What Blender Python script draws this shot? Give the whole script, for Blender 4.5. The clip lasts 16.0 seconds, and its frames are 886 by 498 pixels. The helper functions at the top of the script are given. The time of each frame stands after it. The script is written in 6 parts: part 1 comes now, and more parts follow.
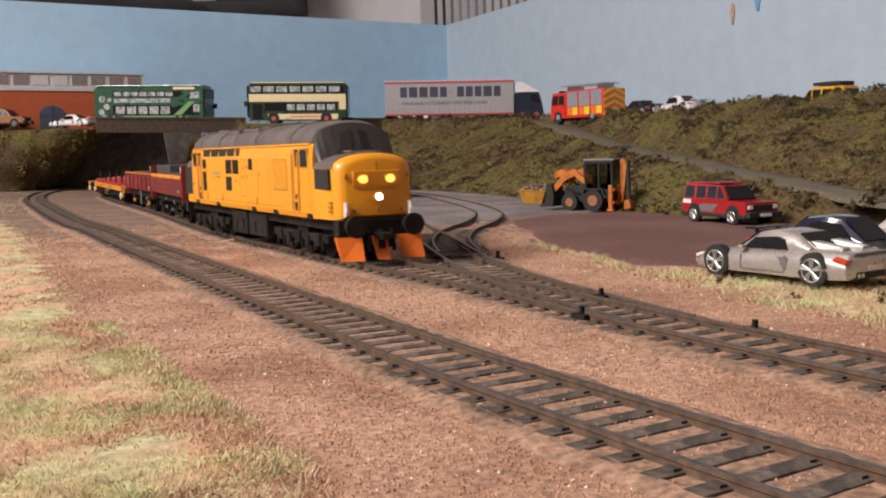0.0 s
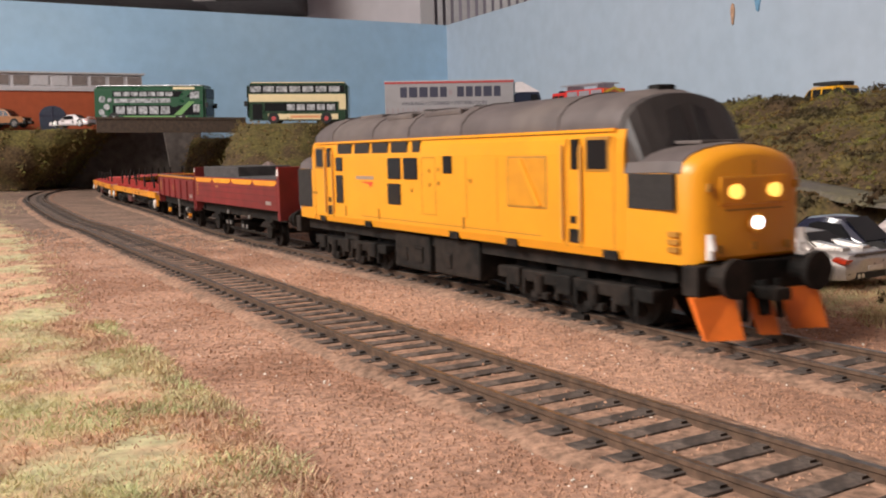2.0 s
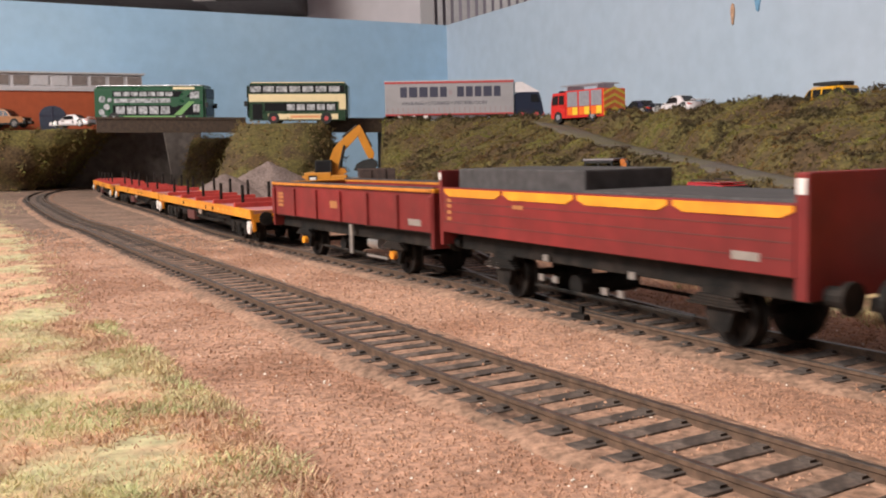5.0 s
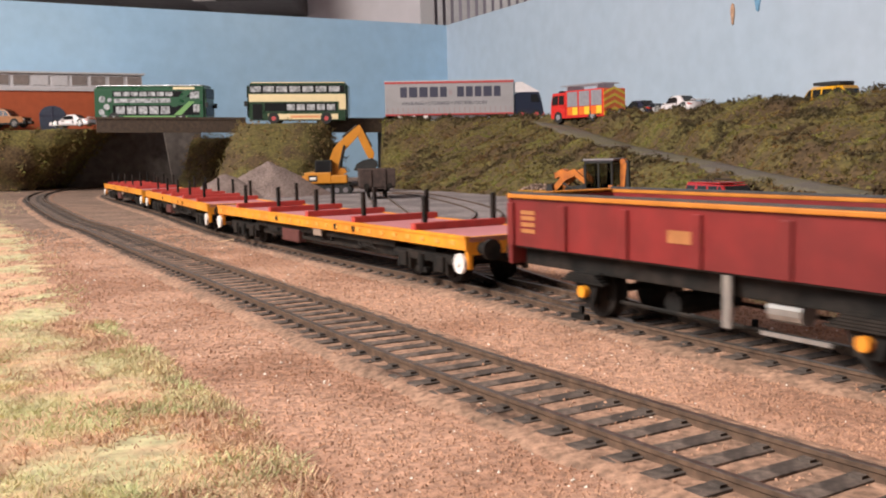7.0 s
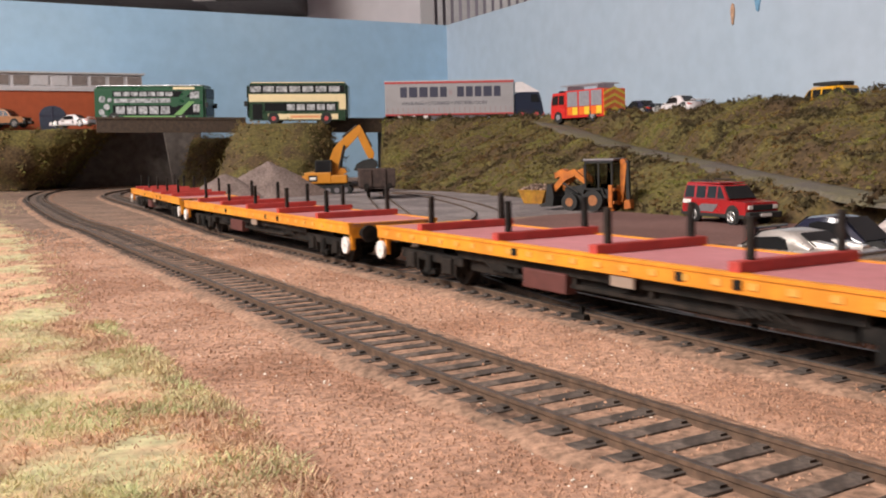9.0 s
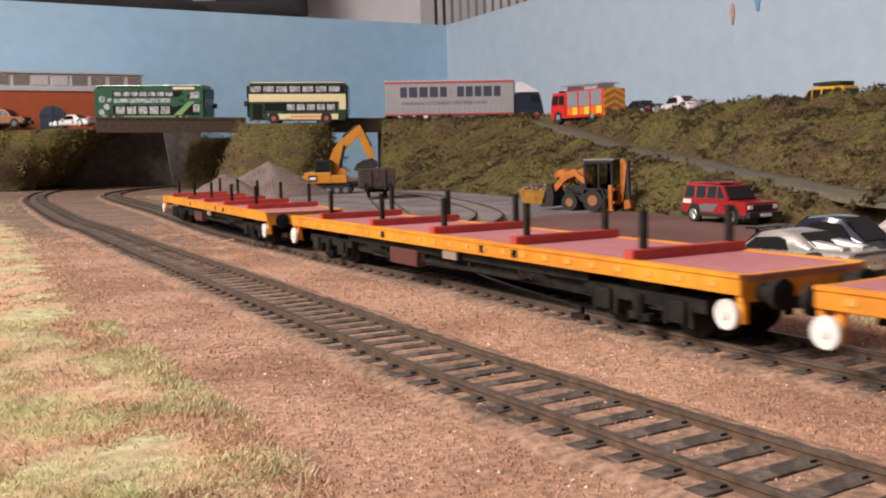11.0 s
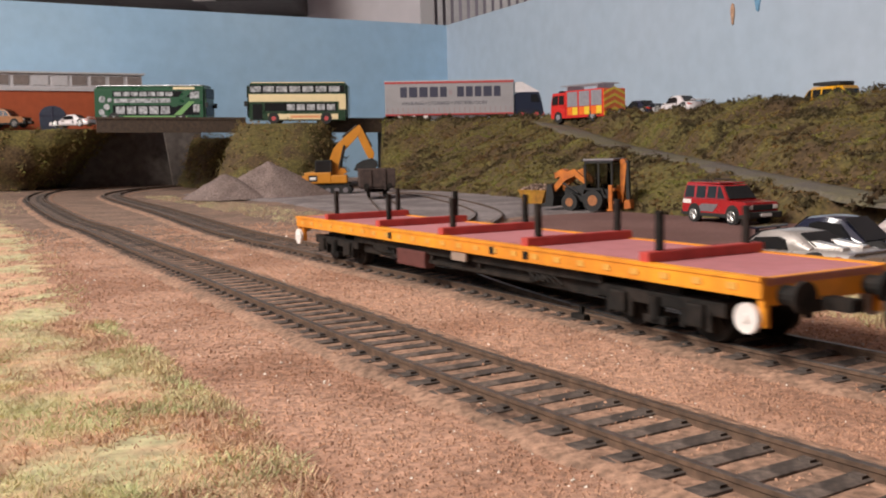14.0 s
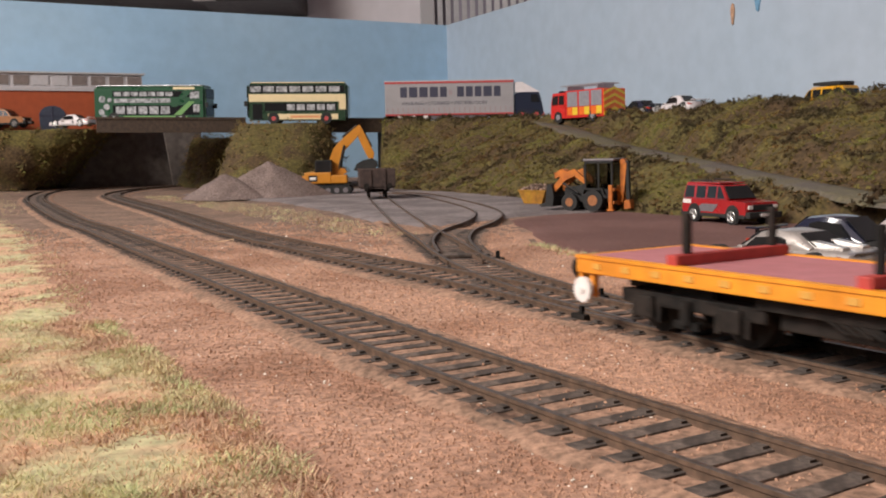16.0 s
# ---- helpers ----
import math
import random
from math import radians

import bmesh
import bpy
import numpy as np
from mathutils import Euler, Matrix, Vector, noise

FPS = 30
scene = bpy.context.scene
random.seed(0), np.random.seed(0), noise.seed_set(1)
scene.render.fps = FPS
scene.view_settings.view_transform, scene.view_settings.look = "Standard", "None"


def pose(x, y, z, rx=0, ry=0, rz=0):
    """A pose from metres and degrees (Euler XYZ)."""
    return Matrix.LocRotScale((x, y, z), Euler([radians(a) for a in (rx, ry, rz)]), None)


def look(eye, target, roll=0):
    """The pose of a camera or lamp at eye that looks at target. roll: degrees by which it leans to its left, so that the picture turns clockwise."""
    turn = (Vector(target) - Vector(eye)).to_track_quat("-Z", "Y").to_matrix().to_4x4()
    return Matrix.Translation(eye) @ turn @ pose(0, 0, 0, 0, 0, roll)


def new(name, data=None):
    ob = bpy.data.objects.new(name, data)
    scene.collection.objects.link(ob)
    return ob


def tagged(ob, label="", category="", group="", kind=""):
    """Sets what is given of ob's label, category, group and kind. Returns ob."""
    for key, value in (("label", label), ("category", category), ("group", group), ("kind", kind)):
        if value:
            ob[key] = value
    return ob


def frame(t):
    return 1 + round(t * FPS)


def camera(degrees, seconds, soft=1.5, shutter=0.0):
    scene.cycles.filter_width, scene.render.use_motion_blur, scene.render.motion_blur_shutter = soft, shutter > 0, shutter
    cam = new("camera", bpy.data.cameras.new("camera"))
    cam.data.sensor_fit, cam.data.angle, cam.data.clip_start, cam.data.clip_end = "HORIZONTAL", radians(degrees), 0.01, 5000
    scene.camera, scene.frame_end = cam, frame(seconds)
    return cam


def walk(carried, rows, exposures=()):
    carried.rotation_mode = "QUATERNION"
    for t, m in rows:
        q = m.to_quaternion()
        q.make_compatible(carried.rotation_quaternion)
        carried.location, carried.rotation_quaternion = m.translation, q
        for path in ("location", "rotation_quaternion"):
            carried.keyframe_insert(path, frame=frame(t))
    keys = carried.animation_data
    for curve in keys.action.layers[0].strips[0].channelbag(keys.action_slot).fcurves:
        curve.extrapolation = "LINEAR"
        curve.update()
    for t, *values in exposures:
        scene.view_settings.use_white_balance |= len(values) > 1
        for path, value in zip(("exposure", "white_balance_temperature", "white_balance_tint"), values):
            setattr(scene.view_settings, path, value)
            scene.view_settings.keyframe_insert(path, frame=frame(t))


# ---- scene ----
cam = camera(48.26, 16.0, soft=2.0, shutter=0.6)
EYE = (0.0, 0.0, 0.04016)
AIM = (0.0, math.cos(radians(5.732)), 0.04016 - math.sin(radians(5.732)))
walk(cam, [(0.0, look(EYE, AIM, -1.454)), (16.0, look(EYE, AIM, -1.454))], exposures=[(0.0, -0.05), (1.5, -0.05), (3.5, 0.03), (5.0, 0.14), (7.0, 0.26), (9.0, 0.15), (12.5, 0.02), (16.0, -0.08)])

# ---- light: a room with a ceiling lamp, and an added fill lamp ----
world = bpy.data.worlds.new("room_world")
scene.world = world
world.use_nodes = True
world.node_tree.nodes["Background"].inputs[0].default_value = (0.95, 0.97, 1.0, 1)
world.node_tree.nodes["Background"].inputs[1].default_value = 0.13


def area_lamp(name, eye, target, w, h, watts, colour):
    d = bpy.data.lights.new(name, "AREA")
    d.shape, d.size, d.size_y, d.energy, d.color = "RECTANGLE", w, h, watts, colour
    ob = new(name, d)
    ob.matrix_world = look(eye, target)
    return ob


area_lamp("ceiling_light_glow", (-1.22, -0.25, 1.15), (-0.25, 0.45, 0), 0.9, 0.5, 43, (1.0, 0.91, 0.83))
# added cool fill from the left; no window is built there
area_lamp("window_glow", (-1.75, -0.6, 1.1), (0.1, 0.9, 0.1), 1.0, 0.9, 20, (0.93, 0.95, 1.0))

# ---- materials ----
K = 0.001


def mat(name, colour, rough=0.6, metal=0.0, vary=0.12, size=0.004, bump=0.0, bump_size=None, second=None, mix_size=0.03, spec=0.5, coat=0.0, glow=0.0, island=0.0):
    m = bpy.data.materials.new(name)
    m.use_nodes = True
    nt = m.node_tree
    b = nt.nodes["Principled BSDF"]
    b.inputs["Roughness"].default_value = rough
    b.inputs["Metallic"].default_value = metal
    b.inputs["Specular IOR Level"].default_value = spec
    b.inputs["Coat Weight"].default_value = coat
    tc = nt.nodes.new("ShaderNodeTexCoord")

    def noise_at(scale, detail=4):
        n = nt.nodes.new("ShaderNodeTexNoise")
        n.inputs["Scale"].default_value = scale
        n.inputs["Detail"].default_value = detail
        nt.links.new(tc.outputs["Object"], n.inputs["Vector"])
        return n

    def mix(kind, fac, a, c):
        x = nt.nodes.new("ShaderNodeMix")
        x.data_type, x.blend_type = "RGBA", kind
        for sock, v in ((x.inputs[0], fac), (x.inputs[6], a), (x.inputs[7], c)):
            if isinstance(v, bpy.types.NodeSocket):
                nt.links.new(v, sock)
            elif isinstance(v, (int, float)):
                sock.default_value = v
            else:
                sock.default_value = (*v, 1)
        return x.outputs[2]

    def ramp(sock, lo, hi, a=(0, 0, 0, 1), c=(1, 1, 1, 1)):
        r = nt.nodes.new("ShaderNodeValToRGB")
        r.color_ramp.elements[0].position, r.color_ramp.elements[1].position = lo, hi
        r.color_ramp.elements[0].color, r.color_ramp.elements[1].color = a, c
        nt.links.new(sock, r.inputs[0])
        return r.outputs[0]

    col = colour
    if second:
        col = mix("MIX", ramp(noise_at(1 / mix_size, 5).outputs["Fac"], 0.42, 0.58), colour, second)
    fine = noise_at(1 / size)
    lo, hi = 1 - vary * 1.6, 1 + vary * 1.6
    tint = ramp(fine.outputs["Fac"], 0.3, 0.7, (lo, lo, lo, 1), (hi, hi, hi, 1))
    col = mix("MULTIPLY", 1.0, col, tint)
    if island:
        g = nt.nodes.new("ShaderNodeNewGeometry")
        a, c = 1 - island, 1 + island
        col = mix("MULTIPLY", 1.0, col, ramp(g.outputs["Random Per Island"], 0, 1, (a, a, a, 1), (c, c * 0.98, c * 0.92, 1)))
    nt.links.new(col, b.inputs["Base Color"])
    rr = nt.nodes.new("ShaderNodeMapRange")
    rr.inputs[3].default_value, rr.inputs[4].default_value = max(rough - 0.1, 0.03), min(rough + 0.1, 1)
    nt.links.new(noise_at(0.4 / size).outputs["Fac"], rr.inputs[0])
    nt.links.new(rr.outputs[0], b.inputs["Roughness"])
    if bump:
        bp = nt.nodes.new("ShaderNodeBump")
        bp.inputs["Strength"].default_value = 0.6
        bp.inputs["Distance"].default_value = bump * K
        nt.links.new(noise_at(1 / (bump_size or size)).outputs["Fac"], bp.inputs["Height"])
        nt.links.new(bp.outputs[0], b.inputs["Normal"])
    if glow:
        b.inputs["Emission Color"].default_value = (*colour, 1)
        b.inputs["Emission Strength"].default_value = glow
    return m


M_BALLAST = mat("ballast", (0.43, 0.25, 0.17), 0.9, size=0.0016, vary=0.28, bump=0.6, bump_size=0.0012, second=(0.31, 0.165, 0.105), mix_size=0.05)
M_GRAIN = mat("ballast_grain", (0.45, 0.265, 0.18), 0.9, size=0.03, vary=0.14, second=(0.34, 0.185, 0.12), mix_size=0.05, island=0.28)
M_BED = mat("track_bed", (0.33, 0.195, 0.13), 0.9, size=0.0016, vary=0.3, bump=0.6, bump_size=0.0012, second=(0.24, 0.145, 0.097), mix_size=0.02)
# pale colour stands in for tiny glints on the ballast
M_GRAIN_PALE = mat("pale_grit", (0.75, 0.66, 0.56), 0.5, size=0.01, vary=0.1)
M_RAMP = mat("ramp_surface", (0.115, 0.095, 0.078), 0.9, size=0.002, vary=0.2, bump=0.4, second=(0.13, 0.112, 0.065), mix_size=0.03)
M_YARD = mat("yard_concrete", (0.155, 0.13, 0.128), 0.9, size=0.003, vary=0.16, bump=0.3, second=(0.235, 0.20, 0.195), mix_size=0.045)
M_TARMAC = mat("red_tarmac", (0.125, 0.057, 0.047), 0.9, size=0.0015, vary=0.2, bump=0.3, second=(0.16, 0.08, 0.068), mix_size=0.06)
M_TURF = mat("turf", (0.30, 0.26, 0.10), 0.95, size=0.002, vary=0.25, bump=1.0, second=(0.36, 0.22, 0.12), mix_size=0.035)
M_BLADE = mat("static_grass", (0.54, 0.58, 0.30), 0.9, size=0.01, vary=0.12, second=(0.60, 0.52, 0.30), mix_size=0.03, island=0.2)
M_BANK = mat("bank_scatter", (0.11, 0.088, 0.023), 0.95, size=0.003, vary=0.35, bump=2.0, bump_size=0.004, second=(0.085, 0.052, 0.022), mix_size=0.04)
M_CLUMP = mat("foliage_clump", (0.125, 0.096, 0.025), 0.95, size=0.006, vary=0.25, second=(0.145, 0.08, 0.026), mix_size=0.05, island=0.22)
M_CLUMP_DARK = mat("foliage_dark", (0.058, 0.044, 0.016), 0.95, size=0.006, vary=0.2, second=(0.065, 0.039, 0.016), mix_size=0.03, island=0.2)
M_ROAD = mat("grey_road", (0.20, 0.17, 0.15), 0.85, size=0.002, vary=0.12, bump=0.3, second=(0.25, 0.22, 0.19), mix_size=0.04)
M_SLEEPER = mat("sleeper", (0.055, 0.042, 0.035), 0.85, size=0.0015, vary=0.3, second=(0.13, 0.098, 0.08), mix_size=0.007)
M_RAIL_SIDE = mat("rail_rust", (0.105, 0.063, 0.04), 0.8, 0.1, size=0.002, vary=0.25)
M_RAIL_TOP = mat("rail_head", (0.20, 0.17, 0.15), 0.38, 0.8, size=0.004, vary=0.2)
M_BOARD = mat("blue_backdrop", (0.345, 0.535, 0.72), 0.6, size=0.02, vary=0.03, second=(0.365, 0.54, 0.70), mix_size=0.4)
M_BOARD_GREY = mat("grey_blue_backdrop", (0.375, 0.455, 0.54), 0.6, size=0.02, vary=0.03, second=(0.39, 0.46, 0.54), mix_size=0.4)
M_BEAM = mat("brown_girder", (0.05, 0.031, 0.019), 0.7, size=0.004, vary=0.25)
M_BLACKCARD = mat("dark_card", (0.12, 0.10, 0.088), 0.85, size=0.01, vary=0.2)
M_WALL = mat("room_plaster", (0.82, 0.77, 0.80), 0.8, size=0.05, vary=0.03)
M_ROOMDARK = mat("dark_wood", (0.03, 0.025, 0.025), 0.6, size=0.01, vary=0.2)
M_FLOOR = mat("room_carpet", (0.2, 0.17, 0.15), 0.95, size=0.01, vary=0.2)
M_BLIND = mat("blind_slat", (0.62, 0.61, 0.62), 0.7, size=0.02, vary=0.05)


# ---- mesh helpers, in millimetres ----
def box(bm, x0, x1, y0, y1, z0, z1, bev=0.0):
    vs = [bm.verts.new((x, y, z)) for x in (x0, x1) for y in (y0, y1) for z in (z0, z1)]
    fs = [bm.faces.new([vs[i] for i in q]) for q in ((0, 1, 3, 2), (4, 6, 7, 5), (0, 4, 5, 1), (2, 3, 7, 6), (0, 2, 6, 4), (1, 5, 7, 3))]
    if bev:
        es = list({e for f in fs for e in f.edges})
        bmesh.ops.bevel(bm, geom=es, offset=bev, segments=2, affect="EDGES", profile=0.6)
    return bm


def tube(bm, a, b, r, seg=12, r2=None, caps=True):
    a, b = Vector(a), Vector(b)
    d = (b - a).normalized()
    u = d.orthogonal().normalized()
    w = d.cross(u)
    rings = []
    for c, rr in ((a, r), (b, r if r2 is None else r2)):
        rings.append([bm.verts.new(c + (u * math.cos(k * math.tau / seg) + w * math.sin(k * math.tau / seg)) * rr) for k in range(seg)])
    for k in range(seg):
        bm.faces.new((rings[0][k], rings[0][(k + 1) % seg], rings[1][(k + 1) % seg], rings[1][k]))
    if caps:
        bm.faces.new(rings[0][::-1])
        bm.faces.new(rings[1])
    return bm


def loft(bm, sections, close=True):
    """Skin over rings of points, capped at both ends."""
    rings = [[bm.verts.new(q) for q in s] for s in sections]
    n = len(rings[0])
    for r0, r1 in zip(rings, rings[1:]):
        for k in range(n):
            bm.faces.new((r0[k], r0[(k + 1) % n], r1[(k + 1) % n], r1[k]))
    if close:
        bm.faces.new(rings[0][::-1])
        bm.faces.new(rings[-1])
    return bm


def prism(bm, outline, y0, y1):
    """An outline in x and z, drawn out along y."""
    return loft(bm, [[(x, y0, z) for x, z in outline], [(x, y1, z) for x, z in outline]])


def part(name, bm, material, parent=None, label="", smooth=False, m=None):
    if isinstance(bm, list):
        src = bm
        bm = bmesh.new()
        for f in src:
            f(bm)
    bmesh.ops.recalc_face_normals(bm, faces=bm.faces)
    me = bpy.data.meshes.new(name)
    bm.transform(Matrix.Scale(K, 4))
    bm.to_mesh(me)
    bm.free()
    for mm in (material if isinstance(material, (list, tuple)) else [material]):
        me.materials.append(mm)
    if smooth:
        me.shade_smooth()
        me.set_sharp_from_angle(angle=radians(35))
    ob = new(name, me)
    if parent:
        ob.parent = parent
    if m:
        ob.matrix_local = m
    if label:
        tagged(ob, label)
    return ob


def parts(name, shapes, material, parent, label=""):
    """Each shape as an object of its own."""
    return [part(name, [f], material, parent, label) for f in shapes]


def again(ob, m, parent=None):
    """The same mesh once more, as an object of its own."""
    o = new(ob.name.split(".")[0], ob.data)
    o.parent = parent or ob.parent
    o.matrix_local = m
    if "label" in ob:
        o["label"] = ob["label"]
    return o


def mm(x, y, z, rx=0, ry=0, rz=0):
    return pose(x * K, y * K, z * K, rx, ry, rz)


def thing(name, label, category, m=None, group=""):
    ob = new(name)
    ob.empty_display_size = 0.01
    tagged(ob, label, category, group)
    if m:
        ob.matrix_world = m
    return ob


def B(*a, **k):
    return lambda bm: box(bm, *a, **k)


def C(*a, **k):
    return lambda bm: tube(bm, *a, **k)


def P(*a):
    return lambda bm: prism(bm, *a)


def raw(name, verts, faces, material, parent=None, smooth=False):
    me = bpy.data.meshes.new(name)
    me.from_pydata([(v[0] * K, v[1] * K, v[2] * K) for v in verts], [], faces)
    me.materials.append(material)
    if smooth:
        me.shade_smooth()
    ob = new(name, me)
    ob.parent = parent
    return ob


# ---- the lines of the tracks ----
MAIN = [(-146, 1630), (-244, 1564), (-322, 1482), (-373, 1377), (-392, 1278), (-386, 1184), (-363, 1090), (-290, 923), (-222, 778), (-175, 672), (-119, 543), (-95, 495), (-74, 455), (-56, 424), (-42, 395), (-28, 369), (-17, 350), (-7, 333), (3, 317), (12, 303), (20, 288), (38, 249), (56.5, 214), (71, 187), (81, 170), (106, 127), (140, 71), (178, 8), (212, -60), (236, -130), (237, -200), (207, -265), (150, -315), (80, -345), (0, -358), (-150, -365), (-400, -365), (-840, -365)]
NEAR = [(-330, 1640), (-420, 1545), (-487, 1443), (-509, 1355), (-502, 1267), (-475, 1167), (-428, 1043), (-378, 933), (-254, 675), (-197, 571), (-150, 478), (-60, 306), (-35, 258), (-17, 223), (-3, 196), (8, 176), (25, 150), (36, 129), (46, 113), (73, 75), (108, 30), (146, -22), (170, -80), (172, -150), (150, -210), (110, -255), (50, -285), (-50, -297), (-400, -300), (-840, -300)]
SIDING = [(-58, 905), (-55, 864), (-21, 573), (-4, 458), (9, 368), (22, 310), (38, 262), (52, 226)]
SPUR = [(-60, 985), (-20, 925), (10, 790), (27, 680), (29, 612), (21, 553), (9, 505), (4, 455), (5, 415), (9, 368)]


def line(pts, step=2.0, rounds=120):
    pts = [np.array(q, float) for q in pts]
    out = []
    for i in range(len(pts) - 1):
        a, b, c, d = pts[max(i - 1, 0)], pts[i], pts[i + 1], pts[min(i + 2, len(pts) - 1)]
        n = int(np.linalg.norm(c - b) / step) + 1
        for k in range(n):
            t = k / n
            out.append(0.5 * (2 * b + (c - a) * t + (2 * a - 5 * b + 4 * c - d) * t * t + (3 * b - a - 3 * c + d) * t ** 3))
    out.append(pts[-1])
    q = np.array(out)
    for _ in range(rounds):
        q[1:-1] = 0.25 * q[:-2] + 0.5 * q[1:-1] + 0.25 * q[2:]
    s = np.r_[0, np.cumsum(np.linalg.norm(np.diff(q, axis=0), axis=1))]
    return s, q


L_MAIN, L_NEAR = line(MAIN, rounds=300), line(NEAR, rounds=300)
L_SIDING, L_SPUR = line(SIDING, rounds=30), line(SPUR, rounds=30)


def on(ln, s):
    return np.array([np.interp(s, ln[0], ln[1][:, 0]), np.interp(s, ln[0], ln[1][:, 1])])


def heading(ln, s):
    d = on(ln, s + 3) - on(ln, s - 3)
    return d / np.linalg.norm(d)


def away(pt, q):
    """Distance of each of the points pt from the line q."""
    a, b = q[:-1], q[1:]
    u = b - a
    best = np.full(len(pt), 1e9)
    for i in range(len(a)):
        t = np.clip(((pt - a[i]) @ u[i]) / (u[i] @ u[i] + 1e-9), 0, 1)
        best = np.minimum(best, np.linalg.norm(pt - a[i] - t[:, None] * u[i], axis=1))
    return best


def inside(pt, poly):
    c = np.zeros(len(pt), bool)
    for (x0, y0), (x1, y1) in zip(poly, poly[1:] + poly[:1]):
        hit = (y0 > pt[:, 1]) != (y1 > pt[:, 1])
        c ^= hit & (pt[:, 0] < (x1 - x0) * (pt[:, 1] - y0) / (y1 - y0 + 1e-12) + x0)
    return c


def rough(x, y, size, amp, seed=0.0):
    return noise.fractal(Vector((x / size, y / size, seed)), 1.0, 2.0, 4) * amp


# ---- the ground: one sheet, a fine patch before the camera ----
LEFT_EDGE = [(-900, 1000), (-330, 745), (-231, 560), (-150, 392), (-95, 268), (-52, 192), (-26, 146), (-14, 120), (0, 60), (0, -20), (-900, -20)]


def ground_z(x, y):
    far = max(0.0, min(1.0, (y - 900) / 350)) * max(0.0, min(1.0, (-x - 480) / 120))
    return -2.75 + 8 * far + rough(x, y, 14, 0.3) + rough(x, y, 60, 0.35, 5)


def sheet(name, xs, ys, fz, material, keep=None, parent=None, smooth=True):
    vs = [(x, y, fz(x, y)) for y in ys for x in xs]
    n = len(xs)
    fs = [(j * n + i, j * n + i + 1, (j + 1) * n + i + 1, (j + 1) * n + i) for j in range(len(ys) - 1) for i in range(n - 1)]
    if keep is not None:
        cs = np.array([[(vs[f[0]][0] + vs[f[2]][0]) / 2, (vs[f[0]][1] + vs[f[2]][1]) / 2] for f in fs])
        k = keep(cs)
        fs = [f for f, o in zip(fs, k) if o]
    used = sorted({v for f in fs for v in f})
    idx = {v: i for i, v in enumerate(used)}
    return raw(name, [vs[v] for v in used], [tuple(idx[v] for v in f) for f in fs], material, parent, smooth)


gx = np.unique(np.r_[np.arange(-900, -260, 20), np.arange(-260, 200, 3), np.arange(200, 700, 20), 700])
gy = np.unique(np.r_[np.arange(-520, 60, 12), np.arange(60, 420, 3), np.arange(420, 900, 6), np.arange(900, 1860, 20)])
# darker ballast beyond about 520 mm, its border broken at random
M_EARTH = mat("dirty_ballast", (0.235, 0.15, 0.108), 0.95, size=0.002, vary=0.3, bump=0.6, bump_size=0.0015, second=(0.17, 0.112, 0.08), mix_size=0.04)
ground_ob = sheet("ground", gx, gy, ground_z, M_BALLAST)
ground_ob.data.materials.append(M_EARTH)
g_rng = random.Random(9)
for f_ in ground_ob.data.polygons:
    fx, fy = f_.center[0] * 1000, f_.center[1] * 1000
    f_.material_index = int(fy + rough(fx, fy, 50, 120, 21) + g_rng.uniform(-110, 110) > 520)
tagged(ground_ob, "sandy brown ballast scatter covering the baseboard", "ground", kind="structure")

# concrete yard and red tarmac
YARD = [(-300, 1120), (-240, 985), (-150, 880), (-75, 690), (-45, 590), (-8, 520), (10, 575), (34, 590), (60, 620), (120, 640), (150, 600), (60, 900), (-40, 1110), (-120, 1150)]
TARMAC = [(34, 588), (40, 430), (66, 345), (100, 330), (220, 330), (340, 380), (340, 500), (180, 520), (120, 645), (60, 622)]
for nm, poly, z, m_, lab in (("yard", YARD, -1.2, M_YARD, "pale grey concrete goods yard between the tracks"), ("car_park", TARMAC, -1.5, M_TARMAC, "dark red tarmac car park")):
    xs_ = [q[0] for q in poly]
    ys_ = [q[1] for q in poly]
    edge = np.array(poly + poly[:1], float)
    ob = sheet(nm, np.arange(min(xs_) - 8, max(xs_) + 8, 4), np.arange(min(ys_) - 8, max(ys_) + 8, 5), lambda x, y: z + rough(x, y, 40, 0.2) - 3.2 * (1 - min(1.0, away(np.array([[x, y]]), edge)[0] / 16)) ** 2, m_, keep=lambda c, poly=poly: inside(c + np.array([[rough(a, b, 15, 4), rough(a, b, 15, 4, 9)] for a, b in c]), poly))
    tagged(ob, lab, "ground", kind="structure")

# ---- embankments ----
LIP = [(-75, 1285), (-55, 1262), (82, 1200), (138, 1108), (209, 995), (267, 905), (310, 818), (345, 755), (420, 620), (520, 440)]
FOOT = [(-62, 1150), (-50, 1078), (10, 965), (65, 825), (86, 690), (140, 590), (172, 503), (218, 484), (300, 430), (420, 330)]
RAMP = [(119, 1155, 69.4), (140, 1030, 54), (166, 913, 37.7), (184, 780, 28.5), (196, 660, 20.4), (208, 506, 12), (222, 470, 8), (300, 400, 2)]
q_lip, q_foot, q_ramp = line(LIP, 12, 2)[1], line(FOOT, 12, 2)[1], line([r[:2] for r in RAMP], 12, 2)[1]


